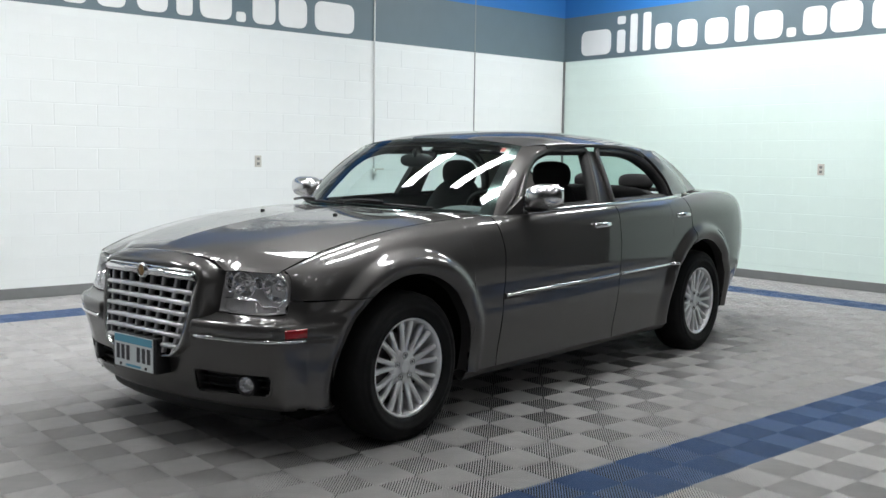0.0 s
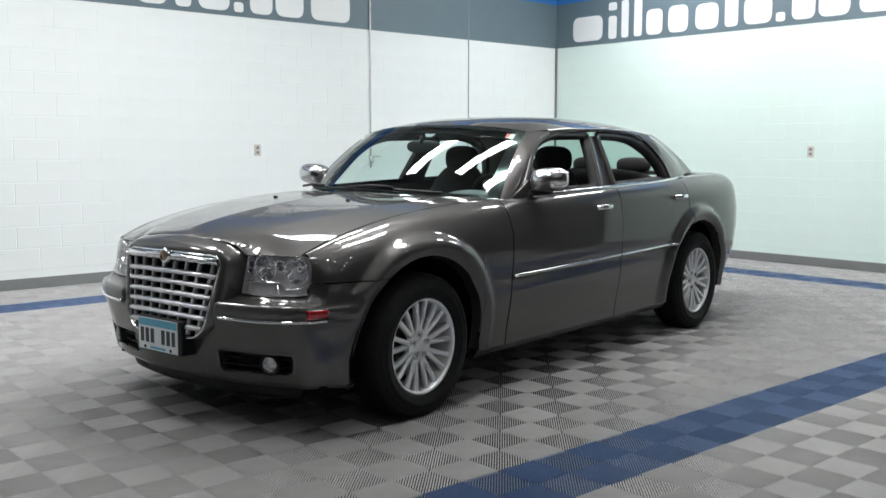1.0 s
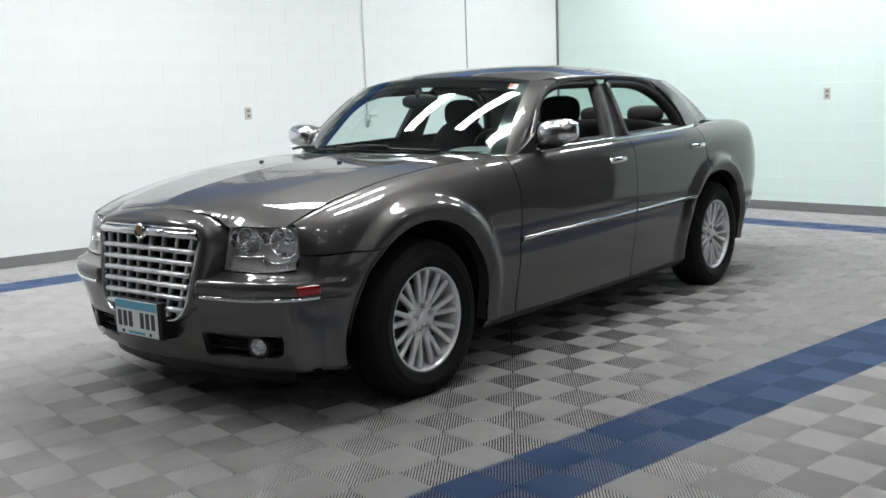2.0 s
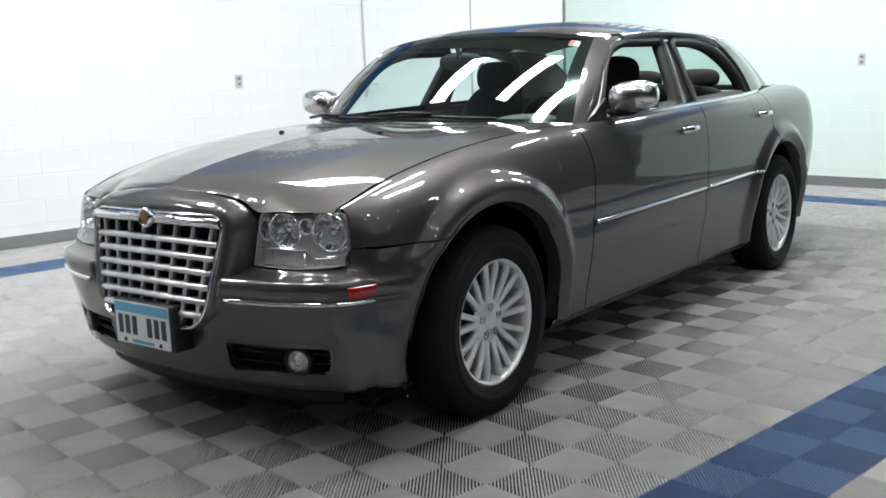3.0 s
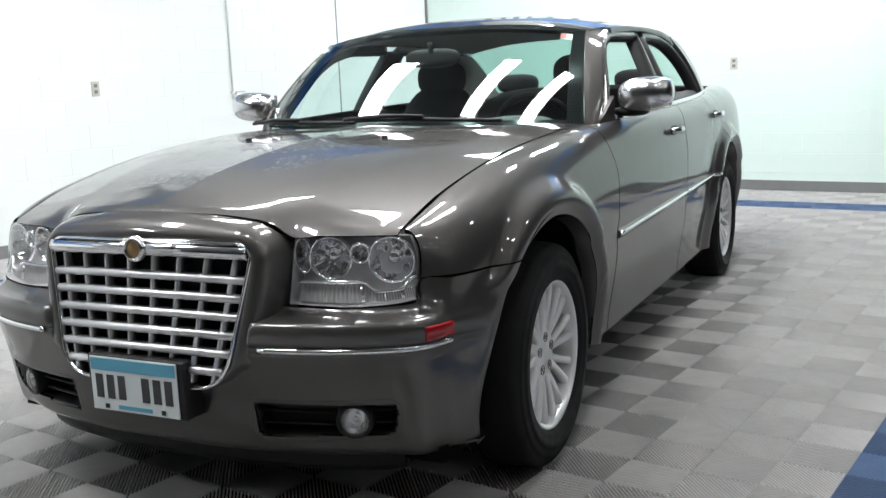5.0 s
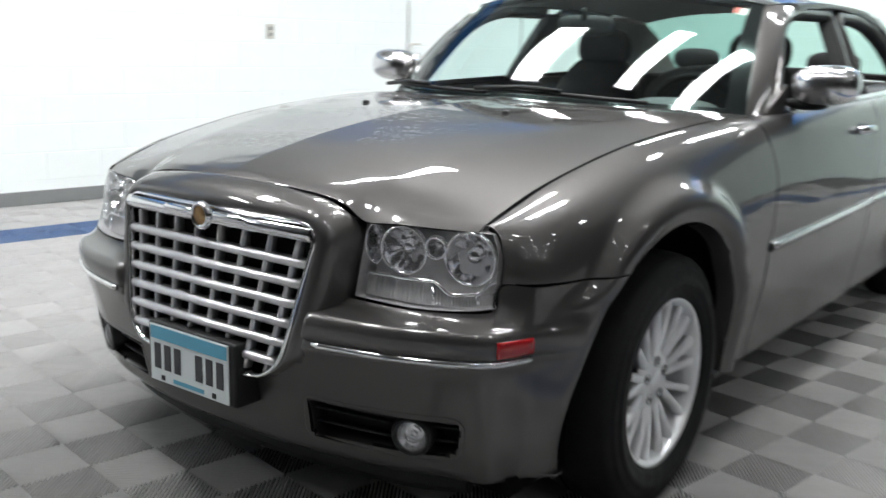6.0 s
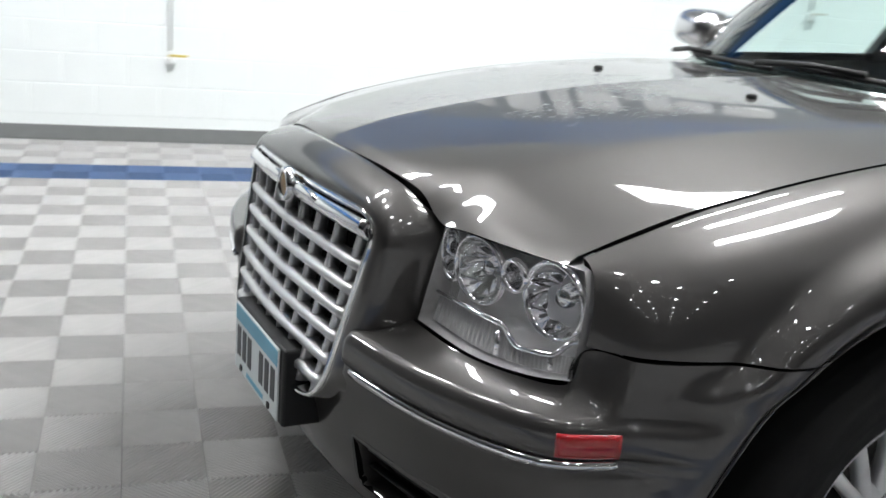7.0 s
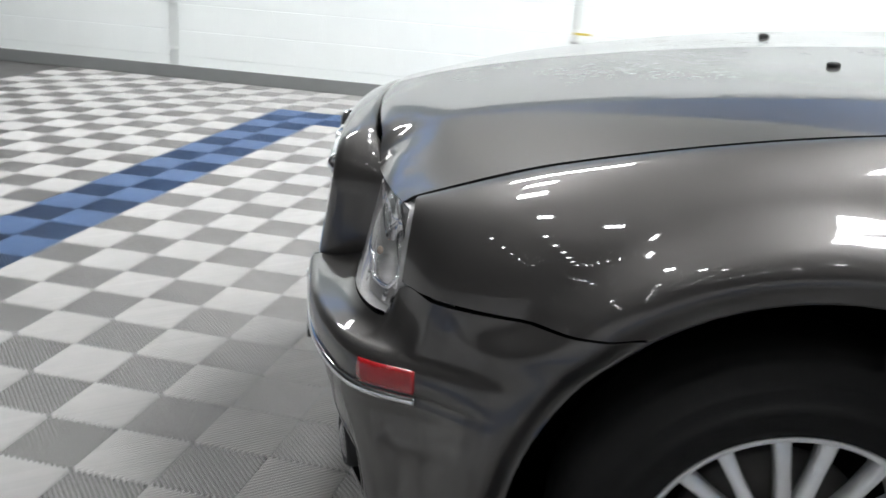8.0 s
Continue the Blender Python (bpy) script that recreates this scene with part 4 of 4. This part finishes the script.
    both("molding_insert", tube_bm([Vector((side_x(y, 0.62) + 0.011, y, 0.609 + 0.032 * (y + 0.834) / 1.93)) for y in [a + 0.004 + (b - a - 0.008) * k / 30 for k in range(31)]], 0.0085, 8, 0.7), CHROME, "chrome strip in the side molding")
both("belt_molding", tube_bm([Vector((top_x(y) + 0.009, y, top_z(y) + 0.005)) for y in [-0.50 + 1.88 * k / 50 for k in range(51)]], 0.013, 8, 0.6), CHROME, "chrome beltline molding")
for hy, hz in ((0.15, 0.935), (1.209, 0.957)):
    hx = side_x(hy, hz)
    a, b = both("door_handle", tube_bm([Vector((hx + d, hy + o, hz + 0.004 * (1 - (o / 0.09) ** 2))) for o, d in ((-0.088, 0.004), (-0.080, 0.018), (-0.05, 0.030), (0.0, 0.034), (0.05, 0.030), (0.080, 0.018), (0.088, 0.004))], 0.016, 10, 0.6), CHROME, "chrome pull door handle")
    for o, sg in ((a, False), (b, True)):
        part("handle_recess", ball_bm(hx - 0.001, hy, hz - 0.002, 0.004, 0.07, 0.026, 2.6, 20, 8), BLACK, o, mirror=sg)

# door mirrors
MIRROR = Vector((0.934, -0.50, 1.118))
for sg in (False, True):
    mx = -MIRROR.x if sg else MIRROR.x
    bm = ball_bm(0, 0, 0, 0.108, 0.085, 0.067, 2.7, 36, 20)
    for v in bm.verts:
        if v.co.y > 0.02:
            v.co.y = 0.02 + (v.co.y - 0.02) * 0.5
        v.co.z += 0.02 * (v.co.x / 0.12) * (-1 if sg else 1) * 0.3
    mirror_ob = part("door_mirror", bm, MIRROR_CHROME, car, "chrome door mirror")
    mirror_ob.location = (mx, MIRROR.y, MIRROR.z)
    part("mirror_glass", box_bm(-0.088, 0.088, 0.050, 0.056, -0.05, 0.05), CHROME, mirror_ob, "mirror glass", smooth=False, bevel=0.004)
    part("mirror_arm", ball_bm((0.06 if sg else -0.06), 0.01, -0.066, 0.07, 0.045, 0.020, 2.6, 20, 10), BLACK, mirror_ob, "black mirror arm")

# wipers and aerial
for x0, x1, dy in ((0.50, -0.10, 0.0), (-0.12, -0.70, 0.0)):
    pts = []
    for k in range(13):
        x = x0 + (x1 - x0) * k / 12
        i = (x / 0.752 + 1) / 2
        p = Vector(ws_fn(min(max(i, 0), 1), 0.035 + 0.03 * (k / 12)))
        pts.append(p + Vector((0, -0.008, 0.010)))
    wiper = part("wiper", tube_bm(pts, 0.0075, 8, 0.8), BLACK, car, "black wiper")
    part("wiper_arm", tube_bm([pts[6] + Vector((0, -0.004, 0.012)), pts[9] + Vector((0, -0.03, 0.014)), pts[12] + Vector((-0.03, -0.05, 0.0))], 0.008, 8), BLACK, wiper)

# cabin
part("dashboard", grid_bm(lambda u, v: ((2 * u - 1) * 0.70, -0.92 + 0.20 * (2 * u - 1) ** 2 + (0.56 - 0.16 * (2 * u - 1) ** 2) * v, 1.012 - 0.02 * (2 * u - 1) ** 2 - 0.03 * v ** 2 - 0.30 * smooth01((v - 0.82) / 0.18)), 30, 24), DASH, car, "dark grey dashboard", solid=0.02)
part("instrument_hood", ball_bm(0.37, -0.46, 0.985, 0.19, 0.13, 0.06, 2.4), DASH, car)
steer = part("steering_wheel", bmesh.new(), BLACK, car, "black steering wheel")
steer.location, steer.rotation_euler = (0.37, -0.20, 0.955), (radians(24), 0, 0)
part("rim", tube_bm([Vector((0.185 * math.cos(a), 0, 0.185 * math.sin(a))) for a in [2 * math.pi * k / 40 for k in range(41)]], 0.016, 10, caps=False), BLACK, steer)
part("hub", ball_bm(0, -0.01, 0, 0.075, 0.035, 0.06, 2.6), BLACK, steer)
for a in (0, 180, 270):
    part("spoke", tube_bm([Vector((0.05 * math.cos(radians(a)), 0, 0.05 * math.sin(radians(a)))), Vector((0.18 * math.cos(radians(a)), 0, 0.18 * math.sin(radians(a))))], 0.014, 8), BLACK, steer)
for x in (0.38, -0.38):
    seat = part("front_seat", ball_bm(x, 0.02, 0.52, 0.26, 0.28, 0.11, 3.2), CLOTH, car, "dark cloth front seat with headrest")
    bm = ball_bm(0, 0, 0, 0.25, 0.085, 0.34, 3.0)
    for v in bm.verts:
        v.co = Vector((x + v.co.x * (1 - 0.18 * smooth01(v.co.z / 0.34)), 0.29 + v.co.y + v.co.z * 0.32, 0.84 + v.co.z))
    part("backrest", bm, CLOTH, seat)
    part("headrest", ball_bm(x, 0.395, 1.215, 0.135, 0.06, 0.092, 2.7), CLOTH, seat)
    for dx in (-0.05, 0.05):
        part("headrest_post", tube_bm([Vector((x + dx, 0.39, 1.08)), Vector((x + dx, 0.395, 1.17))], 0.007, 8), CHROME, seat)
bench = part("rear_seat", ball_bm(0, 1.02, 0.50, 0.66, 0.28, 0.12, 4), CLOTH, car, "dark cloth rear bench")
bm = ball_bm(0, 0, 0, 0.64, 0.09, 0.34, 4)
for v in bm.verts:
    v.co = Vector((v.co.x, 1.36 + v.co.y + v.co.z * 0.35, 0.80 + v.co.z))
part("backrest", bm, CLOTH, bench)
for x in (0.38, 0.0, -0.38):
    part("headrest", ball_bm(x, 1.50, 1.165, 0.135, 0.055, 0.06, 2.8), CLOTH, bench)
part("parcel_shelf", box_bm(-0.64, 0.64, 1.46, 1.84, 1.055, 1.075), TRIM, car, "dark parcel shelf")
part("cabin_floor", box_bm(-0.74, 0.74, -0.95, 1.4, 0.24, 0.30), LINER_SHADE, car)
part("firewall", box_bm(-0.70, 0.70, -0.93, -0.90, 0.24, 0.98), LINER_SHADE, car)
both("door_card", grid_bm(lambda u, v: (side_x(-0.6 + 1.9 * u, 0.5) - 0.075 - 0.04 * v, -0.6 + 1.9 * u, 0.42 + (top_z(-0.6 + 1.9 * u) - 0.42) * v), 20, 6, flip=True), TRIM, "dark inner door panel", solid=0.02)
both("pillar_trim", loft([[p + Vector((-0.035, 0.01, -0.02)) for p in ap_in], [p + Vector((-0.045, 0.0, -0.01)) for p in ap_out]], 3), HEADLINER, "light grey pillar trim")
both("rear_pillar_trim", loft([[p + Vector((-0.04, 0.0, -0.015)) for p in cp_in], [p + Vector((-0.03, -0.02, -0.03)) for p in cp_out]], 3), HEADLINER, "light grey pillar trim")
inner_mirror = part("rear_view_mirror", ball_bm(0, -0.475, 1.300, 0.13, 0.024, 0.040, 2.8), BLACK, car, "black inner mirror")
part("mirror_stalk", tube_bm([Vector((0, -0.49, 1.32)), Vector((0, -0.50, 1.365))], 0.012, 8), BLACK, inner_mirror)


# wheels
def wheel_thing():
    w = new("wheel")
    tagged(w, "multi-spoke silver alloy wheel with black tyre")
    tyre = [(-0.10, 0.225), (-0.108, 0.25), (-0.112, 0.30), (-0.100, 0.335), (-0.082, 0.350), (-0.04, 0.3545), (0.04, 0.3545), (0.082, 0.350), (0.094, 0.342), (0.103, 0.328), (0.1075, 0.316), (0.1095, 0.315), (0.1100, 0.310), (0.1120, 0.300), (0.1125, 0.290), (0.1150, 0.288), (0.1155, 0.280), (0.1150, 0.272), (0.1132, 0.270), (0.112, 0.252), (0.104, 0.238), (0.097, 0.233), (0.09, 0.222)]
    bm = lathe_bm(tyre, 96)
    for v in bm.verts:
        r = math.hypot(v.co.y, v.co.z)
        if r > 0.345:
            a = math.atan2(v.co.z, v.co.y)
            if int(a / (2 * math.pi) * 96 + 96) % 2 and abs(v.co.x) > 0.06:
                v.co.y, v.co.z = v.co.y * 0.985, v.co.z * 0.985
        if v.co.z < -0.343:
            v.co.z = -0.343
    part("tyre", bm, RUBBER, w, "black rubber tyre")
    # Black band laid on the tread; its colour stands for a groove's shade.
    part("tread_groove", lathe_bm([(-0.052, 0.3552), (-0.044, 0.3552)], 64), LINER_SHADE, w)
    rim = part("rim", lathe_bm([(0.088, 0.2335), (0.098, 0.2335), (0.100, 0.2300), (0.096, 0.2235), (0.084, 0.2190), (0.05, 0.2120), (-0.02, 0.1980), (-0.09, 0.1960)], 72), ALLOY, w, "polished alloy rim")
    part("brake_disc", lathe_bm([(-0.005, 0.03), (-0.005, 0.15), (-0.03, 0.15)], 40), material("brake_steel", (0.12, 0.115, 0.11), rough=0.5, metal=0.8), w, "dull steel brake disc")
    # Black disc added to close the wheel; colour stands for shade behind spokes.
    part("wheel_backing", lathe_bm([(-0.06, 0.0), (-0.06, 0.196)], 40), LINER_SHADE, w)
    hub = part("hub", lathe_bm([(0.052, 0.088), (0.064, 0.080), (0.069, 0.066), (0.069, 0.034), (0.072, 0.032), (0.074, 0.027), (0.0745, 0.0)], 48), ALLOY, rim)
    n = 9
    for k in range(n):
        for off in (-9.0, 9.0):
            a = radians(360 / n * k + off + 90)
            d, t = Vector((0, math.cos(a), math.sin(a))), Vector((0, -math.sin(a), math.cos(a)))
            lean = t * (-0.007 if off > 0 else 0.007)
            pts = [(0.066, 0.066, 0.0150), (0.11, 0.074, 0.0118), (0.16, 0.081, 0.0105), (0.205, 0.084, 0.0120), (0.222, 0.082, 0.014)]
            bm = bmesh.new()
            rings = []
            for r, x, hw in pts:
                c = d * r + lean * (1 - r / 0.22)
                rings.append([bm.verts.new(c + t * (hw * s) + Vector((x + h, 0, 0))) for s, h in ((-1, -0.028), (-1, -0.006), (-0.55, 0.0), (0.55, 0.0), (1, -0.006), (1, -0.028))])
            for p, q in zip(rings, rings[1:]):
                for i in range(6):
                    bm.faces.new((p[i], p[(i + 1) % 6], q[(i + 1) % 6], q[i]))
            bmesh.ops.recalc_face_normals(bm, faces=bm.faces)
            part("spoke", bm, ALLOY, rim)
    for k in range(5):
        a = radians(72 * k + 90)
        c = lathe_bm([(0.066, 0.0150), (0.060, 0.0145), (0.060, 0.0)], 14)
        bmesh.ops.translate(c, verts=c.verts, vec=(0.0055, 0.054 * math.cos(a), 0.054 * math.sin(a)))
        part("lug_recess", c, BLACK, rim)
        c = lathe_bm([(0.069, 0.0), (0.069, 0.0065), (0.056, 0.008)], 6)
        bmesh.ops.translate(c, verts=c.verts, vec=(0.004, 0.054 * math.cos(a), 0.054 * math.sin(a)))
        part("lug_nut", c, CHROME, rim)
    return w


first = wheel_thing()
first.parent = car
first.matrix_basis = pose(0.795, HUB_F, HUB_Z - 0.002)
for m in (pose(0.795, HUB_R, HUB_Z - 0.002, 20), pose(-0.795, HUB_F, HUB_Z - 0.002, 0, 0, 180), pose(-0.795, HUB_R, HUB_Z - 0.002, 0, 0, 180)):
    o = copy_thing(first, m)


# ---- ceiling lights ----
def strip_light(length=1.25, width=0.36):
    """A lamp hung from the ceiling on two rods."""
    ob = new("ceiling_light")
    tagged(ob, "white fluorescent light hung from the ceiling, switched on", "light", "ceiling lights")
    part("housing", box_bm(-width / 2 - 0.03, width / 2 + 0.03, -length / 2 - 0.03, length / 2 + 0.03, -0.07, 0.0), FIXTURE, ob, smooth=False, bevel=0.005)
    part("diffuser", box_bm(-width / 2, width / 2, -length / 2, length / 2, -0.085, -0.072), TUBE, ob, "glowing diffuser", smooth=False)
    for y in (-length / 3, length / 3):
        part("hanger", tube_bm([Vector((0, y, 0.0)), Vector((0, y, ROOM_H - LAMP_Z + 0.001))], 0.004, 6), FIXTURE, ob)
    return ob


lamp_first = strip_light(1.25, 0.31)
lamp_first.matrix_basis = pose(-2.93, 0.1, LAMP_Z - 0.001)
short_first = strip_light(0.40, 0.30)
short_first.matrix_basis = pose(-0.25, 3.0, LAMP_Z - 0.001)
square_first = strip_light(0.20, 0.20)
square_first.matrix_basis = pose(2.7, 2.1, LAMP_Z - 0.001)
bay_first = strip_light(0.10, 0.10)
bay_first.matrix_basis = pose(3.3, -4.4, LAMP_Z - 0.001)
# Lamps at y -5.9 and 4.7 are added, without known source, to brighten walls.
for x, y in ((-4.2, -5.9), (-2.93, -2.9), (-3.4, 4.7), (-0.7, 4.7), (-1.24, 0.1), (0.10, 0.1)):
    copy_thing(lamp_first, pose(x, y, LAMP_Z - 0.001))
for x, y in ((-1.60, -2.9), (-0.6, -2.9)):
    copy_thing(short_first, pose(x, y, LAMP_Z - 0.001))
for ix in range(6):
    for iy in range(4):
        if ix or iy:
            copy_thing(bay_first, pose(3.3 + 1.6 * ix, -4.4 + 1.6 * iy, LAMP_Z - 0.001))
for x, y in ((1.25, -2.65), (2.25, -1.85)):
    copy_thing(square_first, pose(x, y, LAMP_Z - 0.001))


# ---- things on the walls ----
SIGN = [(0, 0.50, 0.32, 0), (0.60, 0.73, 0.29, 0), (0.81, 0.92, 0.47, 0), (1.01, 1.13, 0.47, 0), (1.20, 1.44, 0.31, 0), (1.53, 1.81, 0.32, 0), (1.92, 2.23, 0.30, 0),
        (2.32, 2.49, 0.40, 0), (2.57, 2.92, 0.31, 0), (2.97, 3.08, 0.10, 0), (3.16, 3.43, 0.30, 0), (3.47, 3.82, 0.32, 0), (3.92, 4.44, 0.32, 0), (0.60, 0.73, 0.10, 0.36)]


def wall_sign(name, place):
    """White plain shapes in a row on the grey band."""
    ob = new(name)
    tagged(ob, "row of white plain sign shapes on the grey band", "sign")
    for a, b, h, up in SIGN:
        r = min(b - a, h) * 0.32
        lp = round_loop([(a, up), (b, up), (b, up + h), (a, up + h)], [r] * 4, 5, 2)
        bm = bmesh.new()
        lo = [bm.verts.new((p.x, 0.0, p.y)) for p in lp]
        hi = [bm.verts.new((p.x, -0.006, p.y)) for p in lp]
        bm.faces.new(hi)
        for i in range(len(lo)):
            bm.faces.new((lo[i], lo[(i + 1) % len(lo)], hi[(i + 1) % len(lo)], hi[i]))
        part("sign_shape", bm, SIGNWHITE, ob, smooth=False)
    ob.matrix_basis = place
    return ob


wall_sign("wall_sign", pose(-5.29, ROOM_Y1 - 0.004, 2.695))
wall_sign("wall_sign", pose(ROOM_X0 + 0.004, -1.92, 2.685, 0, 0, 90))


def switch_plate(place):
    ob = part("switch_plate", box_bm(-0.038, 0.038, -0.008, 0.0, -0.06, 0.06), STEEL, None, smooth=False, bevel=0.003)
    tagged(ob, "small metal electrical outlet plate on the wall", "outlet", "outlets")
    for z in (-0.025, 0.025):
        part("socket", box_bm(-0.016, 0.016, -0.011, -0.0082, z - 0.014, z + 0.014), BASE, ob, smooth=False, bevel=0.002)
    ob.matrix_basis = place


switch_plate(pose(ROOM_X0, 1.30, 1.262, 0, 0, 90))
switch_plate(pose(ROOM_X0, -1.62, 1.262, 0, 0, 90))
switch_plate(pose(-1.845, ROOM_Y1, 1.255))

structure("trim_joint", box_bm(ROOM_X0, ROOM_X0 + 0.0075, 4.353, 4.367, 0.1, BLUE_Z1), JOINT, "grey vertical control joint in the wall")
structure("trim_corner", box_bm(ROOM_X0 + 0.0045, ROOM_X0 + 0.03, ROOM_Y1 - 0.022, ROOM_Y1 - 0.0045, 0.1, BAND_Z0), BASE, "dark gap in the corner of the walls")


def wall_pipe(y, z0, z1, valve_z, handle, label):
    ob = new("wall_pipe")
    tagged(ob, label, "pipe")
    part("pipe", tube_bm([Vector((0.016, 0, z0)), Vector((0.016, 0, z1))], 0.010, 12), PIPE, ob)
    part("valve", ball_bm(0.035, 0, valve_z, 0.026, 0.026, 0.032, 2.4, 16, 10), PIPE, ob)
    part("handle", box_bm(0.062, 0.070, -0.01, 0.11, valve_z + 0.03, valve_z + 0.046), handle, ob, smooth=False, bevel=0.003)
    part("stem", tube_bm([Vector((0.05, 0, valve_z)), Vector((0.066, 0, valve_z + 0.036))], 0.008, 8), STEEL, ob)
    for z in (z0 + 0.12, z1 - 0.12):
        part("clip", box_bm(0.0, 0.03, -0.016, 0.016, z - 0.012, z + 0.012), PIPE, ob, smooth=False, bevel=0.002)
    ob.matrix_basis = pose(ROOM_X0, y, 0)
    return ob


YELLOW = material("yellow_vinyl_grip", (0.55, 0.42, 0.06), rough=0.5)
BLUEGRIP = material("blue_vinyl_grip", (0.05, 0.12, 0.4), rough=0.5)
wall_pipe(2.80, 1.06, 3.80, 1.15, STEEL, "thin white pipe with a valve on the wall")
wall_pipe(-2.13, 0.48, 2.62, 0.55, YELLOW, "thin pipe with a yellow-handled valve on the wall")
wall_pipe(-5.22, 0.11, 2.62, 0.60, BLUEGRIP, "thin pipe with a blue-handled valve on the wall")


# ---- floor tiles: ribs on a square, laid with the ribs turned from tile to tile ----
def tile_geometry():
    """One tile, ribs along the diagonal, as verts and faces."""
    verts, faces = [], []
    h = TILE / 2 - 0.0006
    count, root = 26, math.sqrt(2)
    pitch = 2 * h * root / count
    for k in range(count):
        c = -h * root + (k + 0.5) * pitch
        n = len(verts)
        prof = ((-0.192, -0.0105), (-0.168, -0.0022), (-0.085, -0.0003), (0.085, -0.0003), (0.168, -0.0022), (0.192, -0.0105))
        for f, z in prof:
            s = (c + f * pitch) * root
            a = max(-h, s - h)
            verts += [(a, s - a, z), (s - a, a, z)]
        faces += [(n + 2 * j, n + 2 * j + 1, n + 2 * j + 3, n + 2 * j + 2) for j in range(5)]
    return verts, faces


def blue_tile(i, j):
    ring = -24 <= i < 6 and -20 <= j < 26
    inner = -22 <= i < 4 and -18 <= j < 24
    return ring and not inner


tile_verts, tile_faces = tile_geometry()
tile_meshes = []
for mt in (TILE_GREY, TILE_BLUE):
    me = bpy.data.meshes.new("tile")
    me.from_pydata(tile_verts, [], tile_faces)
    me.materials.append(mt)
    tile_meshes.append(me)
rest = {False: ([], []), True: ([], [])}
base_v = np.array(tile_verts)
turned = base_v.copy()
turned[:, 0], turned[:, 1] = -base_v[:, 1], base_v[:, 0]
base_f = np.array(tile_faces)
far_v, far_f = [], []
for i in range(math.floor(ROOM_X0 / TILE), 60):
    for j in range(-55, math.ceil(ROOM_Y1 / TILE)):
        cx, cy = (i + 0.5) * TILE, (j + 0.5) * TILE
        blue = blue_tile(i, j)
        odd = (i + j) % 2 != 0
        near = -12 <= i < 8 and -20 <= j < -5
        if near:
            ob = new("tile", tile_meshes[1 if blue else 0])
            ob.parent = slab
            ob.matrix_basis = pose(cx, cy, 0, 0, 0, 90 if odd else 0)
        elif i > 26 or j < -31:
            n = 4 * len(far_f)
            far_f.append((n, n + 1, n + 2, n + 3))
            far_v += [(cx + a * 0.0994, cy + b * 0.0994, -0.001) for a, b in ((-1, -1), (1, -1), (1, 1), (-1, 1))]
        else:
            vs, fs = rest[blue]
            fs.append(base_f + len(vs) * len(base_v))
            vs.append((turned if odd else base_v) + np.array((cx, cy, 0)))
for blue, (vs, fs) in rest.items():
    me = bpy.data.meshes.new("floor_tiles")
    me.from_pydata(np.concatenate(vs).tolist(), [], np.concatenate(fs).tolist())
    me.materials.append(TILE_BLUE if blue else TILE_GREY)
    ob = new("floor_tiles", me)
    ob.parent = slab
    tagged(ob, "blue ribbed floor tiles" if blue else "grey ribbed floor tiles", kind="stuff")
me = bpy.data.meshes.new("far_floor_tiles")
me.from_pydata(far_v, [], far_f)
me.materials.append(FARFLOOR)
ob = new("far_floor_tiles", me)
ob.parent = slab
tagged(ob, "unseen floor tiles coloured dark to cut bounced light", kind="stuff")


# ---- wall blocks: shallow courses under the paint ----
def wall_blocks(wall, length0, length1, split0, split1, place, mat):
    """Blocks of 0.4 by 0.2 m in running bond; those of one stretch are single pieces."""
    w, h, d, c = 0.3960, 0.1960, 0.0016, 0.0030
    vs = [(x * w / 2, 0.0, z * h / 2) for x, z in ((-1, -1), (1, -1), (1, 1), (-1, 1))]
    vs += [(x * (w / 2 - c), -d, z * (h / 2 - c)) for x, z in ((-1, -1), (1, -1), (1, 1), (-1, 1))]
    fs = [(4, 5, 6, 7)] + [(k, (k + 1) % 4, 4 + (k + 1) % 4, 4 + k) for k in range(4)]
    me = bpy.data.meshes.new("block")
    me.from_pydata(vs, [], fs)
    me.materials.append(mat)
    bv, bf = np.array(vs), np.array(fs + [])
    rest_v, rest_f = [], []
    for row in range(12):
        z = 0.10 + 0.2 * (row + 0.5) + 0.07
        a = length0 + (0.2 if row % 2 else 0.4)
        while a + 0.2 <= length1:
            tilt = 0.0006 * math.sin(37.1 * a + 91.7 * row)
            if split0 < a < split1:
                ob = new("block", me)
                ob.parent = wall
                ob.matrix_basis = place @ pose(a, tilt, z)
            else:
                rest_f += [tuple(int(k) + len(rest_v) for k in f) for f in fs]
                rest_v += [tuple(place @ Vector((v[0] + a, v[1] + tilt, v[2] + z))) for v in vs]
            a += 0.4
    me = bpy.data.meshes.new("wall_blocks")
    me.from_pydata(rest_v, [], rest_f)
    me.materials.append(mat)
    ob = new("wall_blocks", me)
    ob.parent = wall
    tagged(ob, "painted concrete blocks", kind="stuff")


wall_blocks(wall_west, ROOM_Y0, ROOM_Y1 - 0.03, -3.0, 6.0, pose(ROOM_X0, 0, 0, 0, 0, 90), WALL_A)
wall_blocks(wall_north, ROOM_X0 + 0.03, NORTH_X1, -5.6, 3.6, pose(0, ROOM_Y1, 0), WALL_B)
